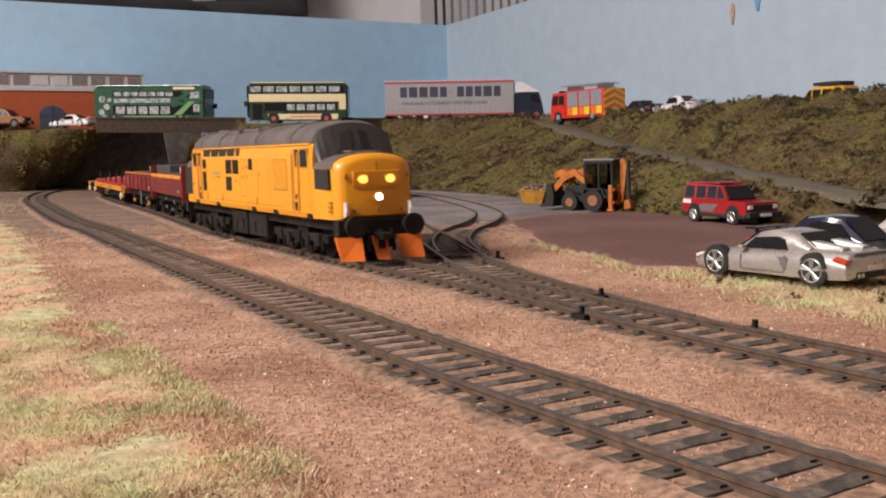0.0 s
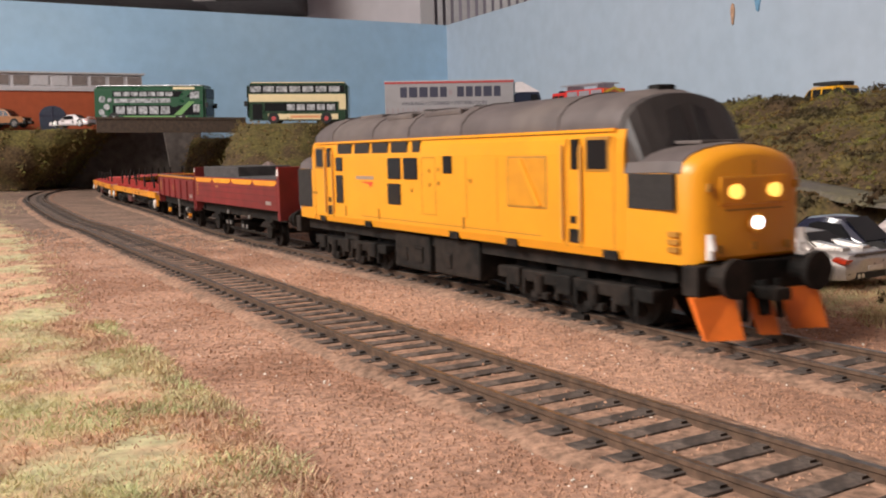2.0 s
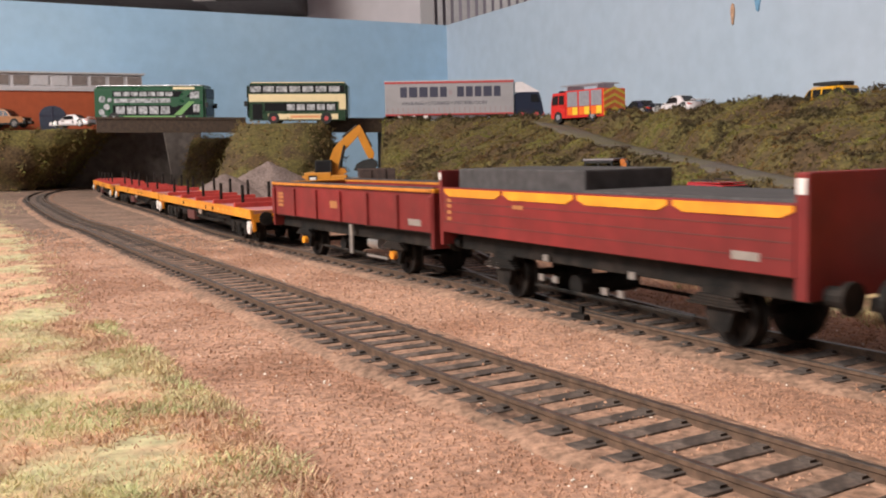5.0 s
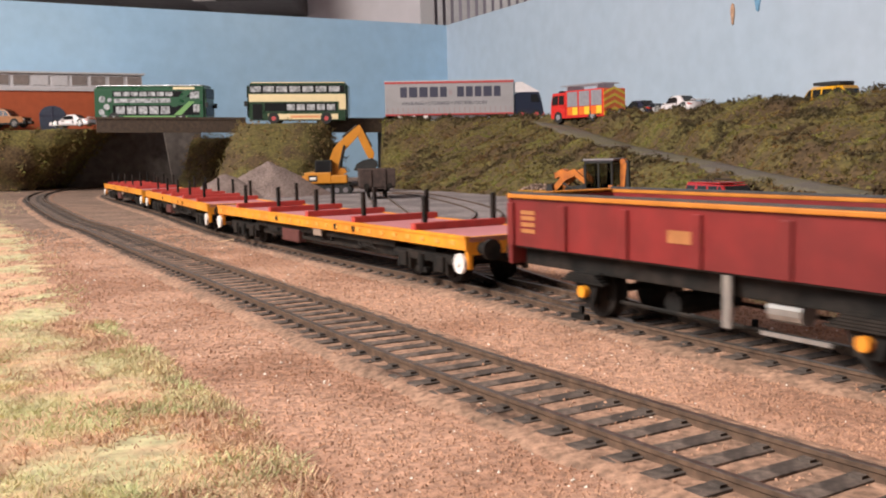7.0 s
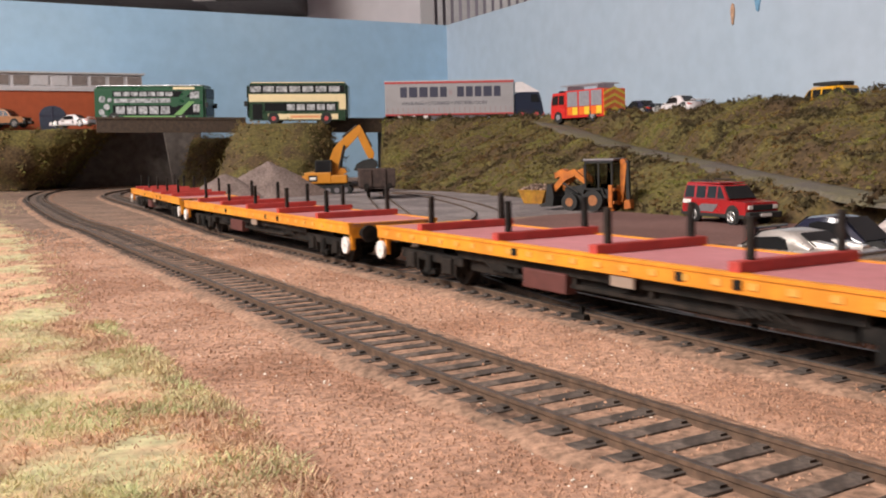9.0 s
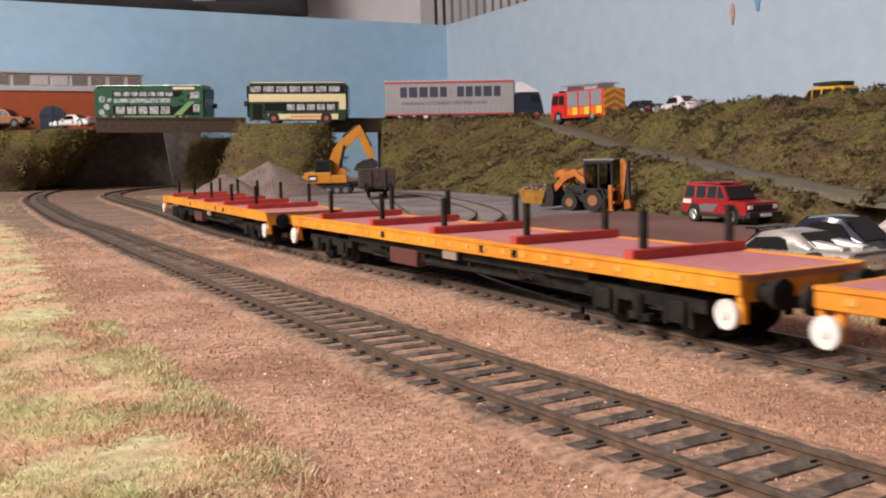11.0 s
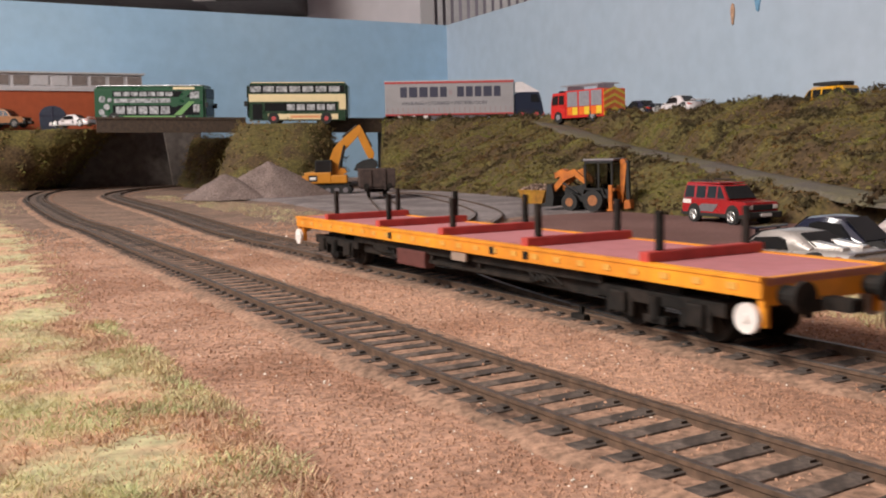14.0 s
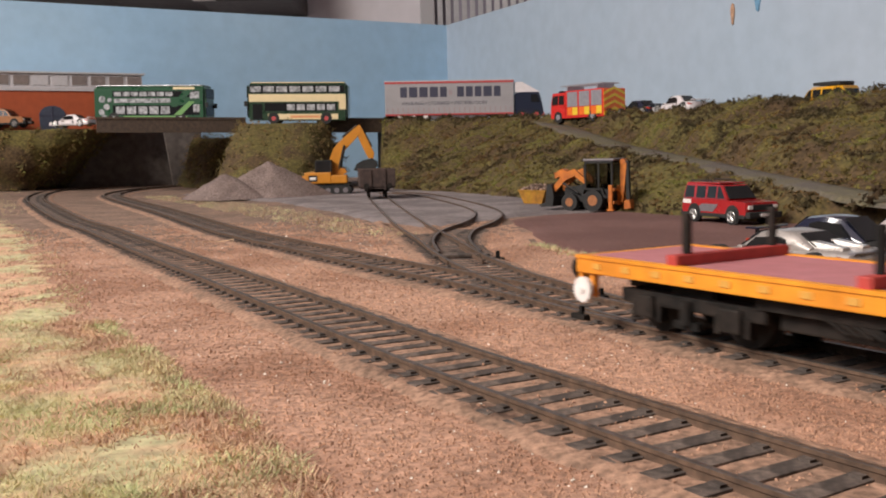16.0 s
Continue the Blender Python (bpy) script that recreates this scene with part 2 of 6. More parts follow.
def bank_heights(pt):
    df, dl = away(pt, q_foot), away(pt, q_lip)
    z = np.full(len(pt), -6.0)
    poly_face = LIP + FOOT[::-1]
    poly_top = LIP + [(700, 440), (700, 1750), (20, 1790), (-75, 1420)]
    f, t = inside(pt, poly_face), inside(pt, poly_top)
    k = df / (df + dl + 1e-6)
    lipz = np.interp(pt[:, 1], [440, 755, 905, 1000, 1108, 1200, 1285], [72, 77, 77, 74, 74.5, 78, 80])
    z[f] = (-1 + (lipz + 1) * k ** 0.9)[f]
    drop = np.interp(pt[:, 1], [440, 880, 940, 1020, 1060, 1110, 1190, 1300], [17, 17, 6, 6, 8.5, 8.5, 3, 3])
    z[t] = (lipz - drop * np.clip(dl / 14, 0, 1))[t]
    dr = away(pt, q_ramp)
    rz = np.interp(-pt[:, 1], [-r[1] for r in RAMP], [r[2] for r in RAMP])
    w = np.clip((dr - 15) / 22, 0, 1)
    w = w * w * (3 - 2 * w)
    z = np.where(f, rz * (1 - w) + z * w, z)
    return z, f, t, dr, dl


def bank_sheet():
    xs, ys = np.arange(-84, 560, 5.0), np.arange(330, 1790, 6.0)
    pt = np.array([(x, y) for y in ys for x in xs])
    z, f, t, dr, dl = bank_heights(pt)
    bumpy = np.array([rough(x, y, 26, 6) + rough(x, y, 9, 2.2, 3) for x, y in pt])
    z = z + np.where(f, bumpy * np.clip((dr - 12) / 10, 0.06, 1), np.where(t, bumpy * 0.5 * np.clip(1 - dl / 16, 0.04, 1), 0))
    n = len(xs)
    fs_bank, fs_road = [], []
    for j in range(len(ys) - 1):
        for i in range(n - 1):
            a = j * n + i
            q = (a, a + 1, a + n + 1, a + n)
            if max(z[v] for v in q) < -5:
                continue
            road = t[a] and dl[a] > 14
            (fs_road if road else fs_bank).append(q)
    vs = [(p_[0], p_[1], h) for p_, h in zip(pt, z)]
    for nm, fs, m_, lab, cat in (("embankment", fs_bank, M_BANK, "grassy brown and green scenic embankment", "embankment"), ("road", fs_road, M_ROAD, "grey upper road behind the bank", "road")):
        used = sorted({v for f_ in fs for v in f_})
        ix = {v: i for i, v in enumerate(used)}
        tagged(raw(nm, [vs[v] for v in used], [tuple(ix[v] for v in f_) for f_ in fs], m_, smooth=True), lab, cat, kind="structure")


bank_sheet()
s_r, q_r = line([r[:2] for r in RAMP], 6, 20)
vs_, fs_ = [], []
for i, s in enumerate(np.arange(4, s_r[-1] - 105, 6.0)):
    c, h = on((s_r, q_r), s), heading((s_r, q_r), s)
    n = np.array([-h[1], h[0]])
    zc = np.interp(-c[1], [-r[1] for r in RAMP], [r[2] for r in RAMP])
    for k, o in enumerate((-15, -13, -5, 5, 13, 15)):
        q = c + n * (o + rough(c[0], c[1], 20, 1.5, k))
        vs_.append((q[0], q[1], zc + 1.1 - (2.2 if abs(o) > 14 else 0) + rough(q[0], q[1], 10, 0.3)))
    if i:
        fs_ += [((i - 1) * 6 + k, (i - 1) * 6 + k + 1, i * 6 + k + 1, i * 6 + k) for k in range(5)]
tagged(raw("ramp_road", vs_, fs_, M_RAMP, smooth=True), "narrow grey-brown ramp road down the bank", "road", kind="structure")


def mound(name, base, top, z0, z1, label):
    """A rough earth mound between the two outlines."""
    n, rings = 40, 14

    def at_(poly, u):
        d = np.array(poly + poly[:1], float)
        s = np.r_[0, np.cumsum(np.linalg.norm(np.diff(d, axis=0), axis=1))]
        return np.array([np.interp(u * s[-1], s, d[:, 0]), np.interp(u * s[-1], s, d[:, 1])])
    vs, fs = [], []
    for r in range(rings + 1):
        k = r / rings
        for i in range(n):
            a = at_(base, i / n) * (1 - k) + at_(top, i / n) * k
            h = z0 + (z1 - z0) * k ** 0.85
            w = 1 - k * 0.6
            vs.append((a[0] + rough(a[0] + a[1], h, 22, 9 * w), a[1] + rough(h, a[1] + a[0], 22, 9 * w, 2), h + rough(a[0], a[1], 16, 3.5 * w, 7)))
    for r in range(rings):
        for i in range(n):
            fs.append((r * n + i, r * n + (i + 1) % n, (r + 1) * n + (i + 1) % n, (r + 1) * n + i))
    fs.append(tuple(rings * n + i for i in range(n)))
    return tagged(raw(name, vs, fs, M_BANK, smooth=True), label, "embankment", kind="structure")


mound("embankment_centre", [(-252, 1085), (-215, 1040), (-140, 1085), (-122, 1180), (-128, 1330), (-262, 1330)], [(-243, 1205), (-225, 1190), (-165, 1190), (-146, 1215), (-146, 1320), (-250, 1320)], -4, 76.5, "dry brown earth mound between the bridge spans")
mound("embankment_west", [(-900, 1110), (-640, 1165), (-575, 1215), (-534, 1262), (-530, 1440), (-900, 1480)], [(-900, 1190), (-640, 1248), (-575, 1276), (-462, 1318), (-462, 1430), (-900, 1480)], 3, 79.5, "mossy green and brown bank beside the tunnel")

# ---- bridge ----
bridge = thing("road_bridge", "dark brown girder road bridge over the tracks", "bridge")
bx0, by0, bx1, by1 = -409.0, 1188.0, -65.0, 1298.0
b_ang = math.degrees(math.atan2(by1 - by0, bx1 - bx0))
b_len = math.hypot(bx1 - bx0, by1 - by0)
tilt = math.degrees(math.atan2(82.4 - 88.9, b_len))
bm_ = mm(bx0, by0, 88.9, 0, -tilt, b_ang)
bridge.matrix_world = bm_
part("girder", [B(0, 176, 0, 6, -17.5, 0, bev=0.4), B(0, 176, -1.2, 7, -2.2, 0.6), B(0, 176, -1.2, 7, -18, -16)], M_BEAM, bridge)
part("girder", [B(266, b_len, 0, 6, -17.5, 0, bev=0.4), B(266, b_len, -1.2, 7, -2.2, 0.6), B(266, b_len, -1.2, 7, -18, -16)], M_BEAM, bridge)
part("deck", [B(2, b_len + 20, 6, 100, -12, -7.5)], M_ROAD, bridge)
part("pier", [B(b_len - 9, b_len + 1, 2, 30, -88, -17.6, bev=0.4)], M_BEAM, bridge)
part("pier", [B(266, 270, 40, 90, -88, -17.6)], M_BLACKCARD, bridge)
tun = thing("tunnel_liner", "dark card tunnel lining below the road bridge", "tunnel")
bm = bmesh.new()
e0, e1 = Vector((-690, 1322, 0)), Vector((-371, 1531, 0))
nn_ = Vector((0.548, -0.836, 0))
q = [e0 + nn_ * 8 + Vector((0, 0, -5)), e1 + nn_ * 8 + Vector((0, 0, -5)), e1 + nn_ * 8 + Vector((0, 0, 90)), e0 + nn_ * 8 + Vector((0, 0, 90))]
loft(bm, [q, [v + nn_ * 3 for v in q]])
part("back_panel", bm, M_BLACKCARD, tun)
bm = bmesh.new()
w0, w1 = Vector((-388, 1440, 0)), Vector((-352, 1470, 0))
loft(bm, [[w0 + Vector((0, 0, -5)), w1 + Vector((0, 0, -5)), w1 + Vector((-12, 0, 84)), w0 + Vector((-12, 0, 84))], [w0 + Vector((-2, 3, -5)), w1 + Vector((-2, 3, -5)), w1 + Vector((-14, 3, 84)), w0 + Vector((-14, 3, 84))]])
part("wing_panel", bm, M_BLACKCARD, tun)
mound("embankment_north", [(-372, 1400), (-315, 1300), (-256, 1310), (-250, 1400), (-300, 1480)], [(-352, 1420), (-300, 1350), (-262, 1350), (-258, 1395), (-300, 1455)], -4, 64, "dark brown earth bank beneath the road bridge")

# baseboard on trestle legs
bb_ = thing("baseboard", "plywood layout baseboard on square timber legs", "baseboard")
M_PLY = mat("plywood", (0.42, 0.29, 0.17), 0.7, vary=0.12, size=0.01)
part("top", [B(-898, 698, -518, 1858, -24, -6, bev=1)], M_PLY, bb_)
part("frame", [B(-880, 680, y, y + 20, -90, -24) for y in (-500, 760, 1820)], M_PLY, bb_)
for x in (-870, 640):
    for y in (-500, 1800):
        part("leg", [B(x, x + 40, y, y + 40, -940, -24, bev=2)], M_PLY, bb_)

# ---- backdrop boards and the room ----
CX, CY, TOP = 16.3, 1804.0, 262.0


def board(name, x0, y0, x1, y1, z0, z1, thick, material, label):
    d = Vector((x1 - x0, y1 - y0, 0)).normalized()
    n = Vector((-d.y, d.x, 0))
    bm = bmesh.new()
    pts = [Vector((x0, y0, 0)), Vector((x1, y1, 0)), Vector((x1, y1, 0)) + n * thick, Vector((x0, y0, 0)) + n * thick]
    loft(bm, [[q + Vector((0, 0, z0)) for q in pts], [q + Vector((0, 0, z1)) for q in pts]])
    return tagged(part(name, bm, material), label, "backdrop", kind="structure")


board("backdrop_west", CX - 1117, CY - 731, CX, CY, -90, TOP, 8, M_BOARD, "sky blue painted backdrop board")
board("backdrop_east", CX, CY, CX + 633, CY - 1404, -90, TOP, 8, M_BOARD_GREY, "pale grey-blue painted backdrop board")
for nm, a in (("room_floor", (-3000, 3000, -3000, 3600, -960, -940)), ("ceiling", (-3000, 3000, -3000, 3600, 1500, 1520))):
    tagged(part(nm, [B(*a)], M_FLOOR if "floor" in nm else M_WALL), "plain room surface", "room", kind="structure")
for nm, a in (("wall_north", (-3000, 3000, 2900, 2950, -940, 1500)), ("wall_south", (-3000, 3000, -3000, -2950, -940, 1500)), ("wall_west", (-3000, -2950, -2950, 2900, -940, 1500)), ("wall_east", (2950, 3000, -2950, 2900, -940, 1500))):
    tagged(part(nm, [B(*a)], M_WALL), "pale pinkish white painted room wall", "wall", kind="structure")


# ---- tracks ----
def track(name, ln, s0, s1, label, sleepers=True, z=0.0, pitch=7.7, bed=(0, 9999), lay=0):
    t = thing(name, label, "railway track")
    t["kind"] = "structure"
    for side in (-8.25, 8.25):
        vs, fs, vt, ft = [], [], [], []
        ss = np.arange(s0, s1, 4.0)
        for s in ss:
            c, h = on(ln, s), heading(ln, s)
            n = np.array([-h[1], h[0]])
            for o, dz in ((-1.2, -2.5), (-0.35, -1.9), (-0.35, -0.9), (-0.6, -0.7), (-0.6, -0.08), (0.6, -0.08), (0.6, -0.7), (0.35, -0.9), (0.35, -1.9), (1.2, -2.5)):
                vs.append((*(c + n * (side + o)), z + dz))
            for o, dz in ((-0.6, -0.08), (-0.45, 0.0), (0.45, 0.0), (0.6, -0.08)):
                vt.append((*(c + n * (side + o)), z + dz + 0.01))
        for i in range(len(ss) - 1):
            for k in range(10):
                fs.append((i * 10 + k, i * 10 + (k + 1) % 10, (i + 1) * 10 + (k + 1) % 10, (i + 1) * 10 + k))
            for k in range(3):
                ft.append((i * 4 + k, i * 4 + k + 1, (i + 1) * 4 + k + 1, (i + 1) * 4 + k))
        r = raw("rail", vs, fs, M_RAIL_SIDE, t)
        raw("rail_head", vt, ft, M_RAIL_TOP, r)
    if bed:
        vs, fs = [], []
        ss = np.arange(max(s0, bed[0]), min(s1, bed[1]), 3.0)
        off = (-19, -16, -12.8, -12, -8.25, -4, 0, 4, 8.25, 12, 12.8, 16, 19)
        for s in ss:
            c, h = on(ln, s), heading(ln, s)
            n = np.array([-h[1], h[0]])
            for o in off:
                q = c + n * (o * (1 + rough(c[0], c[1], 14, 0.12, 3) * (abs(o) > 12.5)))
                vs.append((q[0], q[1], z - (1.95 if abs(o) < 12.5 else 1.62 if abs(o) < 14 else 2.2 if abs(o) < 17 else 3.6) + rough(q[0], q[1], 5, 0.16, 2)))
        w = len(off)
        for i in range(len(ss) - 1):
            fs += [(i * w + k, i * w + k + 1, (i + 1) * w + k + 1, (i + 1) * w + k) for k in range(w - 1)]
        raw("ballast_bed", vs, fs, M_BED, t, smooth=True)
    if sleepers:
        me = part("sleeper", [B(-1.8, 1.8, -13.6, 13.6, -1.6, 0, bev=0.25)], M_SLEEPER, t)
        ch = part("rail_chair", [B(-1.0, 1.0, s_ * 8.25 + e - 0.6, s_ * 8.25 + e + 0.6, 0, 0.4) for s_ in (-1, 1) for e in (-1.2, 1.2)], M_SLEEPER, me)
        first = True
        rng = random.Random(len(name))
        rest = []
        for k, s in enumerate(np.arange(max(s0 + 2, lay), s1, pitch)):
            c, h = on(ln, s), heading(ln, s)
            m = mm(c[0], c[1], z - 1.62 + rng.uniform(-0.15, 0.1), 0, 0, math.degrees(math.atan2(h[1], h[0])) + rng.uniform(-0.8, 0.8))
            if first:
                me.matrix_local, first = m, False
            else:
                o = again(me, m)
                c2 = new("rail_chair", ch.data)
                c2.parent = o
    return t


track("track_near", L_NEAR, 60, L_NEAR[0][-1] - 60, "weathered model railway track with dark sleepers")
track("track_main", L_MAIN, 60, L_MAIN[0][-1] - 10, "weathered model railway track with brown rails")


# ---- train ----
M_YELLOW = mat("loco_yellow", (0.78, 0.325, 0.015), 0.38, vary=0.03, size=0.012, second=(0.76, 0.30, 0.013), mix_size=0.05)
M_ROOF = mat("loco_roof_grey", (0.105, 0.085, 0.082), 0.55, vary=0.1, size=0.006, second=(0.13, 0.105, 0.095), mix_size=0.03)
M_CABFRONT = mat("cab_front_dark", (0.05, 0.042, 0.039), 0.5, vary=0.1, size=0.006)
M_MAROON = mat("wagon_maroon", (0.205, 0.018, 0.017), 0.5, vary=0.1, size=0.008, second=(0.155, 0.016, 0.015), mix_size=0.03)
M_BLACK = mat("underframe_black", (0.011, 0.010, 0.009), 0.75, spec=0.2, vary=0.25, size=0.003, second=(0.022, 0.017, 0.014), mix_size=0.012)
M_ORANGE = mat("wagon_orange", (0.80, 0.31, 0.02), 0.5, vary=0.1, size=0.006, second=(0.68, 0.24, 0.02), mix_size=0.025)
M_DULLORANGE = mat("dull_orange_rail", (0.50, 0.17, 0.02), 0.55, vary=0.12, size=0.006)
M_DECK = mat("faded_pink_deck", (0.47, 0.185, 0.20), 0.7, vary=0.05, size=0.004, second=(0.43, 0.16, 0.17), mix_size=0.03)
M_RED = mat("bolster_red", (0.42, 0.05, 0.04), 0.55, vary=0.1, size=0.004)
M_DARKGLASS = mat("dark_glazing", (0.012, 0.011, 0.011), 0.2, spec=0.3, vary=0.05, size=0.01)
M_SCREEN = mat("windscreen_glass", (0.034, 0.03, 0.029), 0.12, spec=0.4, vary=0.05, size=0.01)
# body yellow darkened for the shade in the shutter's recess
M_SHUT = mat("shutter_recess", (0.62, 0.255, 0.014), 0.45, vary=0.05)
M_GRILLE = mat("dark_grille", (0.02, 0.018, 0.017), 0.6, vary=0.2, size=0.001)
M_LAMP_Y = mat("marker_lamp", (1.0, 0.62, 0.12), 0.3, glow=1.5, vary=0.0)
M_LAMP_W = mat("head_lamp", (0.85, 0.90, 1.0), 0.3, glow=5.0, vary=0.0)
M_STEEL = mat("bright_steel", (0.55, 0.54, 0.52), 0.35, 0.8, vary=0.1)
M_WHITE = mat("white_plastic", (0.75, 0.70, 0.66), 0.5, vary=0.06)
M_PLOUGH = mat("plough_orange", (0.80, 0.17, 0.02), 0.5, vary=0.08, size=0.006)
M_DARKRED = mat("box_dark_red", (0.10, 0.03, 0.025), 0.6, vary=0.12)
M_LOAD = mat("load_dark_grey", (0.055, 0.05, 0.05), 0.85, vary=0.2, size=0.003, bump=0.4)
M_FADED = mat("faded_lettering", (0.38, 0.15, 0.05), 0.6, vary=0.1)
M_LETTER = mat("ochre_lettering", (0.62, 0.32, 0.06), 0.6, vary=0.05)
M_LOGO_RED = mat("logo_red", (0.65, 0.05, 0.03), 0.5, vary=0.02)
M_LOGO_GREY = mat("logo_grey", (0.30, 0.22, 0.17), 0.5, vary=0.02)
M_SEAM = mat("panel_seam", (0.38, 0.17, 0.02), 0.6, vary=0.1)
WHEELS = []


def arc(w, z0, z1, n=10, x=0.0):
    """Points of a flat arch over the half width w, from the edge height z0 to the crown z1."""
    return [(x, -w * math.cos(math.pi * k / n), z0 + (z1 - z0) * math.sin(math.pi * k / n) ** 0.8) for k in range(n + 1)]


def wheelset(parent, x, r, track_half=8.25):
    bm = bmesh.new()
    tube(bm, (0, -track_half - 3, 0), (0, track_half + 3, 0), 1.0, 8)
    for s in (-1, 1):
        tube(bm, (0, s * (track_half - 0.9), 0), (0, s * (track_half + 1.4), 0), r, 24)
        tube(bm, (0, s * (track_half - 1.5), 0), (0, s * (track_half - 0.9), 0), r + 0.7, 24)
        for k in range(5):
            a = k * math.tau / 5
            tube(bm, (math.cos(a) * r * 0.55, s * (track_half + 1.3), math.sin(a) * r * 0.55), (math.cos(a) * r * 0.55, s * (track_half + 1.7), math.sin(a) * r * 0.55), r * 0.16, 6)
    ob = part("wheelset", bm, M_BLACK, parent)
    ob.matrix_local = mm(x, 0, r)
    WHEELS.append((ob, x, r))
    return ob


def bogie(parent, x, half, axles, r, z_top=12.0):
    fr = [B(x - half, x + half, s * 13 - 1.1, s * 13 + 1.1, 6.2, 9.2, bev=0.4) for s in (-1, 1)]
    fr += [B(x - half, x + half, -12, 12, 7.5, 9.0), B(x - 6, x + 6, -12.5, 12.5, 8, z_top)]
    for a in axles:
        for s in (-1, 1):
            fr += [B(x + a - 2.6, x + a + 2.6, s * 13.9 - 1.2, s * 13.9 + 1.2, r - 2.4, r + 2.4, bev=0.5), B(x + a - 4.4, x + a - 3.2, s * 13.6 - 0.8, s * 13.6 + 0.8, 3.0, 7), B(x + a + 3.2, x + a + 4.4, s * 13.6 - 0.8, s * 13.6 + 0.8, 3.0, 7)]
    for a in zip(axles, axles[1:]):
        c = x + (a[0] + a[1]) / 2
        for s in (-1, 1):
            fr += [C((c, s * 14.2, 3.6), (c, s * 14.2, 8.4), 1.5, 10), B(c - 3.4, c + 3.4, s * 13.8 - 0.8, s * 13.8 + 0.8, 2.6, 4.2)]
    part("bogie_frame", fr, M_BLACK, parent)
    for a in axles:
        wheelset(parent, x + a, r)


def locomotive():
    t = thing("locomotive", "bright yellow diesel locomotive with grey roof, lamps lit", "locomotive")
    W = 17.0
    # sides
    ring = [(-W + 0.6, 15.4), (-W, 17.5), (-W, 38.5), (-W + 0.35, 41.6), (-W + 0.95, 43.6), (W - 0.95, 43.6), (W - 0.35, 41.6), (W, 38.5), (W, 17.5), (W - 0.6, 15.4)]
    bm = bmesh.new()
    loft(bm, [[(x, y * (1 if abs(x) < 89 else 0.985), z) for y, z in ring] for x in (-91, -88.5, -69, 69, 88.5, 91)])
    body = part("body", bm, M_YELLOW, t, "yellow painted body sides")
    # roof
    bm = bmesh.new()
    secs = []
    for x, k, dz in ((-88.5, 0.97, -1.2), (-85, 1.0, 0), (-30, 1.0, 0), (30, 1.0, 0), (85, 1.0, 0), (88.5, 0.97, -1.2)):
        secs.append([(x, y * k, z) for _, y, z in arc(16.4, 43.5, 52.8 + dz)] + [(x, 16.2 * k, 43.0), (x, -16.2 * k, 43.0)])
    loft(bm, secs)
    roof = part("roof", bm, M_ROOF, t, "grey curved roof", smooth=True)
    for x in (-72, -38, -12, 20, 66):
        bm = bmesh.new()
        a0, a1 = arc(16.6, 43.6, 53.1), arc(16.6, 43.6, 53.1)
        loft(bm, [[(x - 0.5, y, z) for _, y, z in a0] + [(x - 0.5, y * 0.97, z - 0.6) for _, y, z in a0[::-1]], [(x + 0.5, y, z) for _, y, z in a1] + [(x + 0.5, y * 0.97, z - 0.6) for _, y, z in a1[::-1]]])
        part("roof_strap", bm, M_ROOF, roof)
    parts("roof_hatch", [B(-62, -44, -9.5, 9.5, 51.3, 52.6, bev=0.4), B(-34, -16, -12.5, -5.0, 50.0, 51.6, bev=0.4), B(-8, 14, -12.5, -5.0, 50.0, 51.6, bev=0.4), B(-8, 14, 5.0, 12.5, 50.0, 51.6, bev=0.4)], M_ROOF, roof)
    parts("exhaust_port", [C((-25, 0, 52), (-25, 0, 53.1), 3, 14), C((5, 0, 52), (5, 0, 53.0), 2.4, 14)], M_BLACK, roof)
    part("horn_box", [B(82, 86.0, -2.6, 2.6, 51.0, 53.6, bev=0.6)], M_BLACK, roof)
    # gutter
    for s in (-1, 1):
        part("gutter", [B(-88, 88, s * 16.35 - 0.35, s * 16.35 + 0.35, 43.2, 43.9)], M_YELLOW, body)
    for e in (1, -1):
        nose = bmesh.new()
        secs = []
        for x, w, zc, zt, zb in ((90.5, 16.7, 34.0, 39.4, 15.6), (104, 16.1, 34.2, 40.0, 15.7), (107.5, 15.5, 34.0, 39.8, 15.7), (109.8, 14.5, 33.6, 39.2, 15.9), (111.1, 13.1, 33.0, 38.4, 16.4), (111.8, 11.4, 32.4, 37.4, 17.2)):
            secs.append([(e * x, y, z) for _, y, z in arc(w, zc, zt)] + [(e * x, w, zb), (e * x, -w, zb)])
        loft(nose, secs)
        n_ob = part("nose", nose, M_YELLOW, t, "rounded yellow nose end", smooth=True)
        # grey nose top
        bm = bmesh.new()
        secs = []
        for x, w, zc, zt in ((91, 16.75, 34.2, 39.75), (104, 16.25, 34.4, 40.35), (107.2, 15.75, 34.25, 40.1)):
            a = arc(w, zc, zt)
            secs.append([(e * x, y, z) for _, y, z in a] + [(e * x, y * 0.96, z - 0.8) for _, y, z in a[::-1]])
        loft(bm, secs)
        part("nose_top", bm, M_ROOF, n_ob, smooth=True)
        part("nose_hatch", [B(min(e * 95, e * 103), max(e * 95, e * 103), -6, 6, 40.0, 40.8, bev=0.3)], M_ROOF, n_ob)
        lo = 26.8 if e > 0 else 20.0
        for s in (-1, 1):
            part("nose_panel", [P([(e * 92.2, lo), (e * 106.4, lo), (e * 106.2, 34.1), (e * 92.2, 34.1)], s * 15.4, s * 16.72)], M_GRILLE, n_ob)
        # windscreen
        bm = bmesh.new()
        a, b = arc(16.0, 43.4, 51.9), arc(15.6, 35.4, 39.2)
